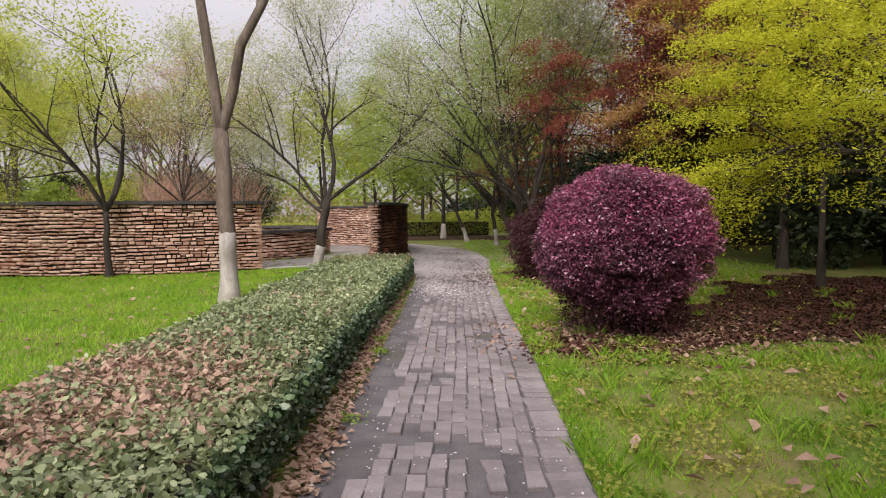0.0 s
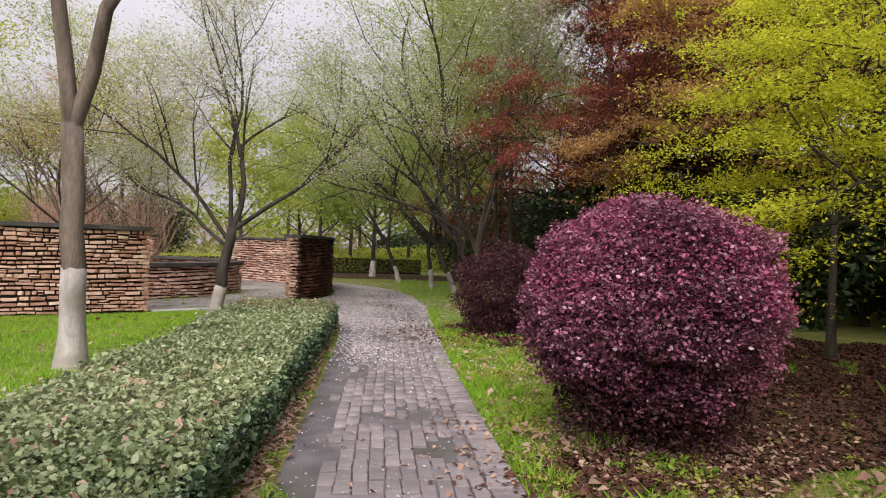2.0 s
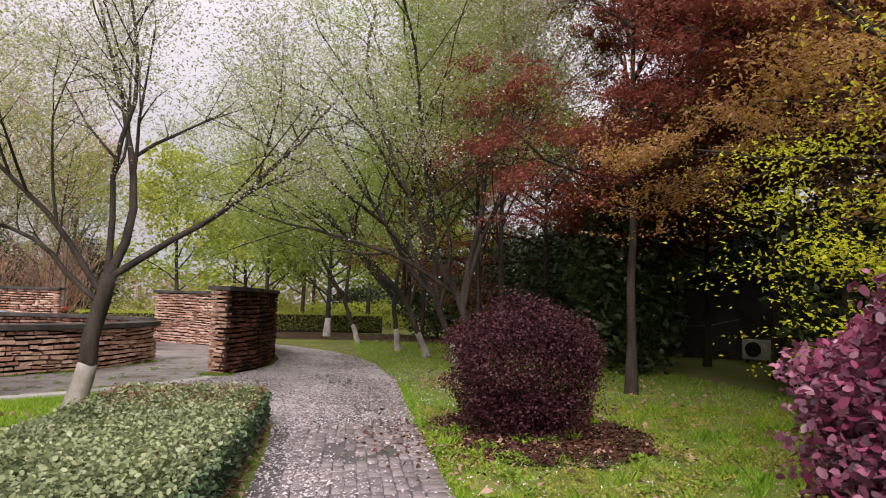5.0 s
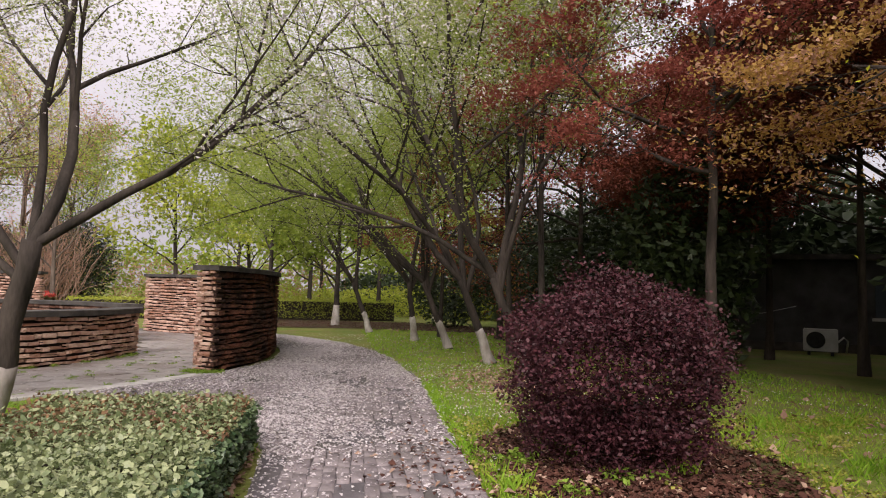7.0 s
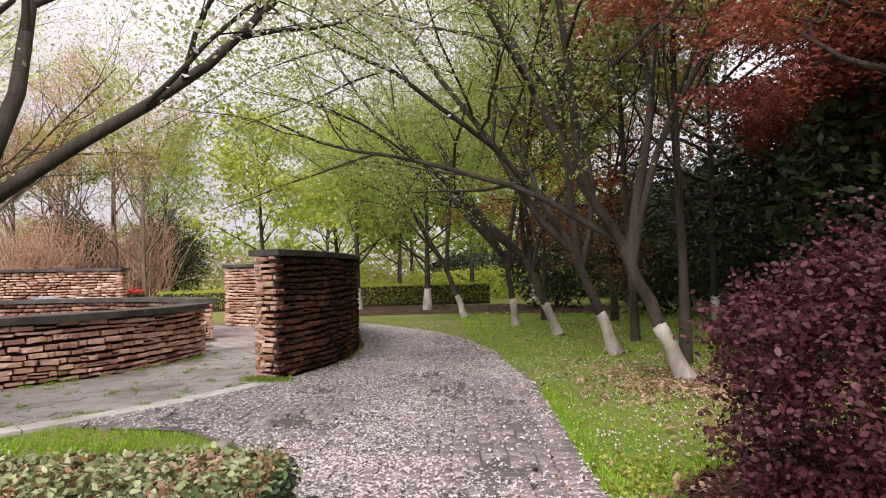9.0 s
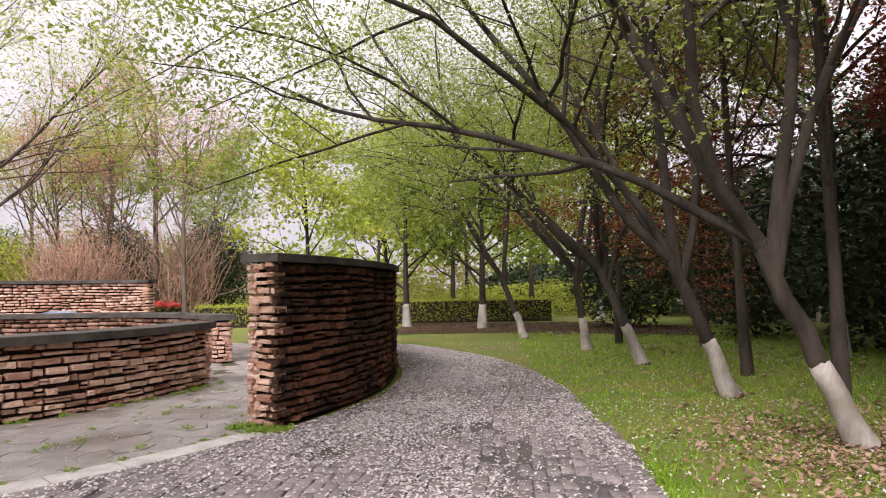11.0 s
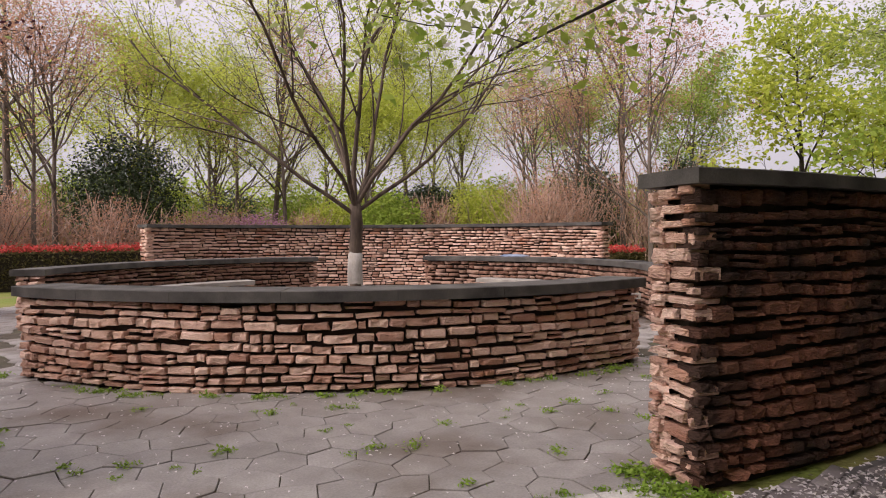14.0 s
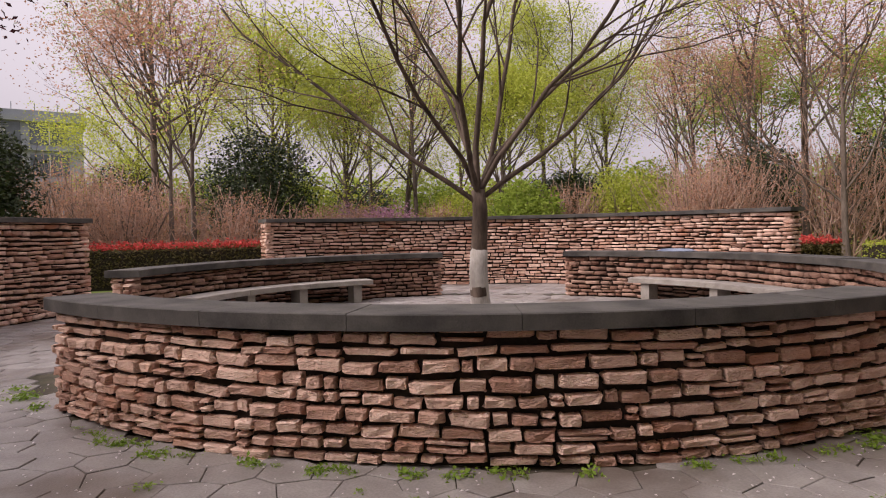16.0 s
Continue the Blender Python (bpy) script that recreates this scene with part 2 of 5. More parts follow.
def poly_mesh(name, verts, loops, sizes, mat, smooth=False):
    """A mesh from arrays: verts (n,3), flat corner indices, corners per face."""
    me = bpy.data.meshes.new(name)
    verts, loops, sizes = np.asarray(verts, dtype=np.float32), np.asarray(loops, dtype=np.int32), np.asarray(sizes, dtype=np.int32)
    me.vertices.add(len(verts))
    me.vertices.foreach_set("co", verts.ravel())
    me.loops.add(len(loops))
    me.loops.foreach_set("vertex_index", loops)
    me.polygons.add(len(sizes))
    me.polygons.foreach_set("loop_start", np.concatenate(([0], np.cumsum(sizes)[:-1])).astype(np.int32))
    me.polygons.foreach_set("loop_total", sizes)
    if smooth:
        me.polygons.foreach_set("use_smooth", np.ones(len(sizes), dtype=bool))
    me.materials.append(mat)
    me.update(calc_edges=True)
    me.validate()
    return me


def child(name, me, parent, label=""):
    ob = new(name, me)
    ob.parent = parent
    if label:
        ob["label"] = label
    return ob


def part(name, bm, mat, parent, label=""):
    """Links a bmesh as one mesh object under a thing or under a part."""
    me = bpy.data.meshes.new(name)
    bm.to_mesh(me)
    bm.free()
    me.materials.append(mat)
    return child(name, me, parent, label)


def empty(name, at, label, category, group="", kind=""):
    ob = new(name)
    ob.location = at
    ob.empty_display_size = 0.1
    return tagged(ob, label, category, group, kind)


def box_bm(x0, y0, z0, x1, y1, z1, bevel=0.0):
    bm = bmesh.new()
    bmesh.ops.create_cube(bm, size=1)
    for v in bm.verts:
        v.co = Vector(((x0 + x1) / 2 + v.co.x * (x1 - x0), (y0 + y1) / 2 + v.co.y * (y1 - y0), (z0 + z1) / 2 + v.co.z * (z1 - z0)))
    if bevel:
        bmesh.ops.bevel(bm, geom=bm.edges[:], offset=bevel, segments=2, affect="EDGES")
    return bm


def leaf_quads(rng, centres, size, up=0.35, aspect=0.5, droop=0.0, oval=False):
    """Folded leaves round the centres, pointed (n,4,3) or oval (n,6,3)."""
    n = len(centres)
    a = rng.normal(size=(n, 3))
    a[:, 2] = a[:, 2] * 0.6 - droop
    a /= np.linalg.norm(a, axis=1)[:, None]
    nrm = rng.normal(size=(n, 3))
    nrm[:, 2] = np.abs(nrm[:, 2]) + up
    b = np.cross(nrm, a)
    b /= np.linalg.norm(b, axis=1)[:, None] + 1e-9
    c = np.cross(a, b)
    s = (size * rng.uniform(0.6, 1.35, n))[:, None]
    fold = c * s * rng.uniform(-0.25, 0.25, (n, 1))
    if oval:
        w, k = b * s * aspect * 0.5, a * s
        return np.stack([centres - k * 0.5, centres - k * 0.2 + w + fold, centres + k * 0.22 + w * 0.85 + fold, centres + k * 0.5, centres + k * 0.22 - w * 0.85 + fold, centres - k * 0.2 - w + fold], axis=1)
    return np.stack([centres - a * s * 0.5, centres + b * s * aspect * 0.5 + fold, centres + a * s * 0.5, centres - b * s * aspect * 0.5 + fold], axis=1)


def quads_mesh(name, quads, mat):
    n, k = np.asarray(quads).shape[:2]
    return poly_mesh(name, np.asarray(quads).reshape(-1, 3), np.arange(n * k), np.full(n, k), mat)


def tubes_mesh(name, lines, mat, sides=6):
    """lines: list of (points (k,3), radii (k)). One mesh of tapered tubes."""
    vs, ls, ss, base = [], [], [], 0
    for pts, rad in lines:
        pts, rad = np.asarray(pts, dtype=float), np.asarray(rad, dtype=float)
        k = len(pts)
        sd = sides if rad[0] > 0.03 else (5 if rad[0] > 0.012 else 3)
        tan = np.gradient(pts, axis=0)
        tan /= np.linalg.norm(tan, axis=1)[:, None] + 1e-9
        ref = np.array([1.0, 0.13, 0.0]) if abs(tan[0][2]) > 0.7 else np.array([0.0, 0.1, 1.0])
        u = np.cross(tan, ref)
        u /= np.linalg.norm(u, axis=1)[:, None] + 1e-9
        v = np.cross(tan, u)
        ang = np.arange(sd) * 2 * math.pi / sd
        ring = pts[:, None, :] + rad[:, None, None] * (np.cos(ang)[None, :, None] * u[:, None, :] + np.sin(ang)[None, :, None] * v[:, None, :])
        vs.append(ring.reshape(-1, 3))
        i = np.arange(k - 1)[:, None] * sd + base
        j = np.arange(sd)[None, :]
        j2 = (j + 1) % sd
        q = np.stack([i + j, i + j2, i + sd + j2, i + sd + j], axis=2).reshape(-1)
        ls.append(q)
        ss.append(np.full((k - 1) * sd, 4))
        ls.append(np.arange(sd) + base + (k - 1) * sd)
        ss.append(np.array([sd]))
        base += k * sd
    return poly_mesh(name, np.concatenate(vs), np.concatenate(ls), np.concatenate(ss), mat, smooth=True)


def limb(rng, p, d, length, r0, r1, n=6, wander=0.12, lift=0.06):
    pts, d = [np.array(p, dtype=float)], np.array(d, dtype=float)
    d /= np.linalg.norm(d)
    for _ in range(n):
        d = d + rng.normal(size=3) * wander + np.array([0, 0, lift])
        d /= np.linalg.norm(d)
        pts.append(pts[-1] + d * length / n)
    return np.array(pts), np.linspace(r0, r1, n + 1)


def grow(rng, lines, tips, line, level, depth, kids, ratio, angle, lift, first=0.3, wander=0.13):
    pts, rad = line
    lines.append(line)
    n = len(pts) - 1
    length = np.linalg.norm(np.diff(pts, axis=0), axis=1).sum()
    if level >= depth:
        for i in range(max(1, n // 3), n + 1):
            tips.append(pts[i])
        return
    for k in range(kids[level]):
        f = first + (1 - first) * (k + rng.uniform(0.2, 0.9)) / kids[level]
        f = min(f, 0.99)
        i = int(f * n)
        p = pts[i] + (pts[i + 1] - pts[i]) * (f * n - i)
        tan = pts[i + 1] - pts[i]
        tan /= np.linalg.norm(tan)
        side = np.cross(tan, rng.normal(size=3))
        side /= np.linalg.norm(side) + 1e-9
        a = radians(angle * rng.uniform(0.7, 1.3))
        d = tan * math.cos(a) + side * math.sin(a)
        r = (rad[i] + (rad[i + 1] - rad[i]) * (f * n - i)) * rng.uniform(0.5, 0.7)
        grow(rng, lines, tips, limb(rng, p, d, length * ratio * rng.uniform(0.75, 1.2) * (1.1 - 0.4 * f), r, max(r * 0.3, 0.003), 5 if level == 0 else 3, wander, lift),
             level + 1, depth, kids, ratio, angle, lift, 0.25, wander)
    tips.append(pts[-1])


def tree(name, at, label, category, seed, trunk_h, trunk_r, limbs, bark, crowns, wash=0.0, lean=(0, 0), kids=(5, 4), ratio=0.55, angle=45,
         lift=0.06, depth=2, group="", wander=0.12, trunk_top=0.7, flat=0.6, layers=0.0):
    """limbs: list of (start fraction of trunk, azimuth, elevation, length, radius). crowns: list of (material, leaves per tip, spread, leaf size, label)."""
    rng = np.random.default_rng(seed)
    root = empty(name, at, label, category, group)
    lines, tips = [], []
    n = 7
    zz = np.linspace(-0.05, trunk_h, n + 1)
    pts = np.stack([lean[0] * zz + rng.normal(size=n + 1) * 0.015, lean[1] * zz + rng.normal(size=n + 1) * 0.015, zz], axis=1)
    flare = 1 + 0.3 * np.exp(-zz / 0.12)
    rad = trunk_r * flare * np.linspace(1, trunk_top, n + 1)
    child("trunk", tubes_mesh("trunk", [(pts, rad)], bark, 12), root)
    for f, az, el, ln, r in limbs:
        lines = []
        i = min(int(f * n), n - 1)
        p = pts[i] + (pts[i + 1] - pts[i]) * (f * n - i)
        d = (math.cos(radians(az)) * math.cos(radians(el)), math.sin(radians(az)) * math.cos(radians(el)), math.sin(radians(el)))
        grow(rng, lines, tips, limb(rng, p, d, ln, r, r * 0.3, 9, wander, lift), 0, depth, kids, ratio, angle, lift, 0.25, wander)
        child("limb", tubes_mesh("limb", lines, bark, 7), root)
    if wash:
        wp, wr = [], []
        for z in np.linspace(0.0, wash, 6):
            wp.append([np.interp(z, zz, pts[:, 0]), np.interp(z, zz, pts[:, 1]), z])
            wr.append(np.interp(z, zz, rad) + 0.006)
        me = tubes_mesh("whitewash", [(wp, wr)], M_WASH, 12)
        for k, v in enumerate(me.vertices):
            if k >= 60:
                v.co.z += 0.07 * noise.noise(Vector((k * 0.9, seed, 0)))
        child("whitewash", me, root, "flaking whitewashed lower trunk")
    tips = np.array(tips)
    for mat, per, spread, size, lab in crowns:
        total = int(len(tips) * per)
        c = tips[rng.integers(0, len(tips), total)] + rng.normal(size=(total, 3)) * spread * np.array([1, 1, flat])
        if layers:
            sway = np.array([0.7 * noise.noise(Vector((x * 0.8, y * 0.8, seed))) + 0.25 * noise.noise(Vector((x * 2.2, y * 2.2, seed))) for x, y, _ in c]) - 0.08 * np.hypot(c[:, 0], c[:, 1])
            level = np.round((c[:, 2] - sway) / layers)
            c[:, 2] = c[:, 2] * 0.3 + 0.7 * (level * layers + sway) + rng.normal(size=total) * 0.05
            c = c[np.array([noise.noise(Vector((x * 1.5, y * 1.5, k * 3.7 + seed))) + 0.5 * noise.noise(Vector((x * 4, y * 4, k * 3.7))) for (x, y, _), k in zip(c, level)]) > -0.12]
        child("crown", quads_mesh("crown", leaf_quads(rng, c, size * 1.12, 0.35 if flat > 0.4 else 1.2, 0.55), mat), root, lab)
    return root


def blob(rng, n, radii, lo=0.55, flat_z=-9, lumpy=1.0):
    """Points in the outer shell of a lumpy ellipsoid."""
    d = rng.normal(size=(n, 3))
    d /= np.linalg.norm(d, axis=1)[:, None]
    rng_off = rng.uniform(-20, 20, 3)
    lump = np.array([1 + lumpy * (0.10 * noise.noise(Vector(v * 2.3 + rng_off)) + 0.06 * noise.noise(Vector(v * 6 + rng_off)) + 0.045 * noise.noise(Vector(v * 15 + rng_off))) for v in d])
    p = d * (rng.uniform(lo ** 2, 1, n) ** 0.5 * lump)[:, None] * np.array(radii)
    return p[p[:, 2] > flat_z]


def shrub(name, at, label, category, seed, radii, centre_z, mat, count, size, stems=7, bark=None, second=None, group="", lo=0.55, flat=-9, lumpy=1.0, stem=0.95, skirt=None, twigs=0):
    rng = np.random.default_rng(seed)
    root = empty(name, at, label, category, group)
    lines = []
    for _ in range(stems):
        az, el = rng.uniform(0, 6.28), rng.uniform(0.9, 1.45)
        d = (math.cos(az) * math.cos(el), math.sin(az) * math.cos(el), math.sin(el))
        lines.append(limb(rng, (rng.normal() * 0.08, rng.normal() * 0.08, -0.03), d, centre_z * stem, 0.03, 0.006, 6, 0.12, 0.05))
    for ln in lines:
        child("stem", tubes_mesh("stem", [ln], bark or M_BARK_D), root)
    c = blob(rng, count, radii, lo, flat, lumpy) + np.array([0, 0, centre_z])
    child("foliage", quads_mesh("foliage", leaf_quads(rng, c, size, 0.35, 0.6 if size < 0.05 else 0.5, 0.0, size < 0.05), mat), root)
    if second:
        m2, n2, s2, lab = second
        c = blob(rng, n2, np.array(radii) * 1.02, 0.9, 0.0) + np.array([0, 0, centre_z])
        child("foliage", quads_mesh("foliage", leaf_quads(rng, c, s2, 0.35, 0.6, 0.0, True), m2), root, lab)
    # low leaves whose darker colour stands in for shade under the shrub
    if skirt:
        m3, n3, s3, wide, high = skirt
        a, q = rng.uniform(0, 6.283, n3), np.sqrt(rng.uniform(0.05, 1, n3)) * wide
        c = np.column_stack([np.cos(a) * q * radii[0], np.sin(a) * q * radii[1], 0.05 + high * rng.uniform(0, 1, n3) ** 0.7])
        child("skirt", quads_mesh("skirt", leaf_quads(rng, c, s3), m3), root, "sparse lower leaves coloured darker for the shade under the shrub")
    if twigs:
        fan = []
        for _ in range(twigs):
            az, el = rng.uniform(0, 6.283), rng.uniform(0.75, 1.5)
            d = (math.cos(az) * math.cos(el), math.sin(az) * math.cos(el), math.sin(el))
            o = rng.normal(size=2) * radii[0] * 0.35
            fan.append(limb(rng, (o[0], o[1], rng.uniform(0, 0.6) * centre_z), d, centre_z * rng.uniform(0.9, 1.7), 0.02, 0.006, 5, 0.13, 0.06))
        child("twigwork", tubes_mesh("twigwork", fan, M_TWIG_R, 3), root, "fan of bare rose-brown twigs")["kind"] = "stuff"
    return root


# ---- ground, path, plaza ----
CX, CY = -10.0, 24.76
PATH_L = [(-6, -0.82), (3.3, -0.80), (6.2, -0.72), (10, -0.66), (14, -0.63), (15.6, -0.66)]
PATH_R = [(-6, 0.78), (3.3, 0.81), (6.4, 0.93), (9.2, 0.98), (14, 1.12), (17, 1.25), (20.5, 1.45)]


def polar(r, a):
    return CX + r * math.cos(radians(a)), CY + r * math.sin(radians(a))


def lerp(table, x):
    return float(np.interp(x, [p[0] for p in table], [p[1] for p in table]))


def ground_z(x, y):
    return -0.03 + 0.013 * noise.noise(Vector((x * 0.5, y * 0.5, 0)))


def sheet(name, outline, z, mat, label, category):
    bm = bmesh.new()
    f = bm.faces.new([bm.verts.new((x, y, z)) for x, y in outline])
    if f.normal.z < 0:
        f.normal_flip()
    bmesh.ops.triangulate(bm, faces=bm.faces[:])
    me = bpy.data.meshes.new(name)
    bm.normal_update()
    bm.to_mesh(me)
    bm.free()
    me.materials.append(mat)
    return tagged(new(name, me), label, category, kind="structure")


gx = np.concatenate(([-900, -300, -120, -60, -40], np.arange(-28, 16.1, 0.5), [20, 30, 60, 120, 300, 900]))
gy = np.concatenate(([-900, -200, -60, -20], np.arange(-6, 44.1, 0.5), [50, 60, 90, 150, 300, 900]))
gv = [(x, y, ground_z(x, y)) for y in gy for x in gx]
gw = len(gx)
gf = [(j * gw + i, j * gw + i + 1, (j + 1) * gw + i + 1, (j + 1) * gw + i) for j in range(len(gy) - 1) for i in range(gw - 1)]
tagged(new("ground", mesh_from("ground", gv, gf, M_GROUND, True)), "lawn ground of grass, moss and bare soil", "ground", kind="structure")

arc_in = [polar(8.72, a) for a in range(70, -25, -3)]
arc_out = [polar(r, a) for r, a in ((12.1, -20), (11.3, -4), (11.0, 8), (10.8, 20), (10.6, 37), (10.5, 52), (10.5, 70))]
apron = [polar(8.74, -27), polar(8.74, -33), polar(8.74, -39), polar(8.8, -44), (-2.4, 18.35), (-1.5, 17.5), (-0.95, 16.6)]
outline = ([(x, y) for y, x in PATH_L] + apron[::-1] + arc_in[::-1] + arc_out[::-1] + [(x, y) for y, x in PATH_R][::-1])
sheet("path", outline, -0.018, M_DIRT, "brick footpath bed of trodden earth", "path")
plaza = [polar(8.42, a) for a in range(0, 360, 3)]
sheet("plaza", plaza, -0.014, M_BED, "round plaza bed with earth joints", "plaza")

# ---- walls ----
rs = np.random.default_rng(5)


def stone_template(seed):
    """A rough split stone: unit width and height, face bulging towards +y."""
    r = np.random.default_rng(seed)
    us, ws = np.array([-0.5, -0.42, 0.03, 0.42, 0.5]), np.array([-0.5, -0.33, 0.33, 0.5])
    grid, nu, nw = [], 5, 4
    top, bot = r.uniform(-0.16, 0.0, nu), r.uniform(0.0, 0.1, nu)
    for j, w in enumerate(ws):
        for i, u in enumerate(us):
            edge = (i in (0, 4)) + (j in (0, 3))
            y = (0.0, -0.22, -0.7)[edge] + r.normal() * 0.12
            uu = u * (0.94 if edge == 2 else 1) + (r.normal() * 0.03 if i in (0, 4) else r.normal() * 0.02)
            ww = w + (top[i] if j == 3 else bot[i] if j == 0 else r.normal() * 0.05)
            grid.append((uu, y, ww))
    verts, faces = list(grid), []
    for j in range(nw - 1):
        for i in range(nu - 1):
            a = j * nu + i
            faces.append((a + 1, a, a + nu, a + nu + 1))
    rim = [0, 1, 2, 3, 4, 9, 14, 19, 18, 17, 16, 15, 10, 5]
    b0 = len(verts)
    for k in rim:
        verts.append((grid[k][0] * 0.98, -3.0, grid[k][2] * 0.98))
    for k in range(len(rim)):
        k2 = (k + 1) % len(rim)
        faces.append((rim[k], rim[k2], b0 + k2, b0 + k))
    return np.array(verts), faces


def stone_small(seed):
    """The same kind of stone with fewer corners, for walls farther off."""
    r = np.random.default_rng(seed)
    front = [(u + r.normal() * 0.03, (-0.4 if abs(u) > 0.4 and abs(w) > 0.4 else -0.15) + r.normal() * 0.12, w + r.normal() * 0.05)
             for u, w in ((-0.5, -0.44), (0.0, -0.48), (0.5, -0.44), (0.5, 0.0), (0.5, 0.44), (0.0, 0.48), (-0.5, 0.44), (-0.5, 0.0))]
    verts = front + [(r.normal() * 0.2, -0.06, r.normal() * 0.2)] + [(u * 0.98, -3.0, w * 0.98) for u, _, w in front]
    faces = []
    for k in range(8):
        j = (k + 1) % 8
        faces += [(j, k, 8), (k, j, 9 + j, 9 + k)]
    return np.array(verts), faces


STONES_FAR = [stone_small(140 + i) for i in range(12)]
STONES = [stone_template(100 + i) for i in range(12)]
STONE_MESH = [mesh_from("stone", v, f, M_STONE) for v, f in STONES]
STONE_MESH_W = [mesh_from("stone", v, f, M_STONE_W) for v, f in STONES]


def courses(rng, length, z0, z1, hmin=0.07, hmax=0.118, lmin=0.12, lmax=0.36):
    """Stones of a rubble wall in rough courses: (along, z, length, height)."""
    out, z = [], z0
    while z < z1 - 0.02:
        h = min(rng.uniform(hmin, hmax), z1 - z)
        if z1 - z - h < 0.04:
            h = z1 - z
        u = -rng.uniform(0, 0.2)
        while u < length:
            l = rng.uniform(lmin, lmax) * (1.15 if h < 0.075 else 1)
            a, b = max(u, 0), min(u + l, length)
            if b - a > 0.06:
                if h > 0.085 and rng.random() < 0.1:
                    out.append((a, z, b - a, h * 0.5))
                    out.append((a, z + h * 0.5, b - a, h * 0.5))
                else:
                    out.append((a, z, b - a, h))
            u += l
        z += h
    return out


def lay_stones(parent, stones, place, near, depth=0.055, algae_shaded=False, fine=True, rest=None):
    """place(along, z) -> matrix at the wall's face, y outwards. near(along) picks stones that stay single."""
    rng = np.random.default_rng(len(stones))
    vs, ls, ss, base, single = [], [], [], 0, 0
    for a, z, l, h in stones:
        k = int(rng.integers(0, 12))
        gap, rise = rng.uniform(0.018, 0.036) * (1.35 if algae_shaded else 1), rng.uniform(0.02, 0.036)
        wob = 0.016 * math.sin(a * 2.1 + z * 7) + rng.normal() * 0.006
        m = place(a + l / 2, z + h / 2 + wob) @ Matrix.Translation((0, rng.normal() * 0.01, 0)) @ Matrix.Rotation(rng.normal() * 0.03, 4, "Y") \
            @ Matrix.Rotation(rng.normal() * 0.035, 4, "Z") @ Matrix.Diagonal((-(l - gap), depth * rng.uniform(0.8, 1.3), max(h - rise, 0.026) * rng.uniform(0.95, 1.05) * (1 if rng.random() < 0.5 else -1) , 1))
        flip = m.to_3x3().determinant() < 0
        if flip:
            m = m @ Matrix.Diagonal((-1, 1, 1, 1))
        if near(a + l / 2) and single < 330:
            ob = child("stone", (STONE_MESH_W if algae_shaded else STONE_MESH)[k], parent)
            ob.matrix_local = m
            single += 1
        else:
            v, f = (STONES if fine else STONES_FAR)[k]
            mm = np.array(m)
            vs.append(v @ mm[:3, :3].T + mm[:3, 3])
            for q in f:
                ls.extend(i + base for i in q)
                ss.append(len(q))
            base += len(v)
    if vs:
        ob = child("stonework", poly_mesh("stonework", np.concatenate(vs), ls, ss, rest or (M_STONE_WJ if algae_shaded else M_STONE_J)), parent)
        ob["kind"] = "stuff"


def arc_solid(r0, r1, a0, a1, z0, z1, step=2.0, bevel=0.0):
    n = max(2, int(abs(a1 - a0) / step) + 1)
    bm = bmesh.new()
    rings = []
    for a in np.linspace(a0, a1, n):
        ring = []
        for r, z in ((r0, z0), (r1, z0), (r1, z1 - bevel), (r1 - bevel, z1), (r0 + bevel, z1), (r0, z1 - bevel)) if bevel else ((r0, z0), (r1, z0), (r1, z1), (r0, z1)):
            x, y = polar(r, a)
            ring.append(bm.verts.new((x, y, z)))
        rings.append(ring)
    k = len(rings[0])
    for p, q in zip(rings, rings[1:]):
        for i in range(k):
            j = (i + 1) % k
            bm.faces.new((p[i], p[j], q[j], q[i]))
    bm.faces.new(rings[0][::-1])
    bm.faces.new(rings[-1])
    bmesh.ops.recalc_face_normals(bm, faces=bm.faces[:])
    return bm


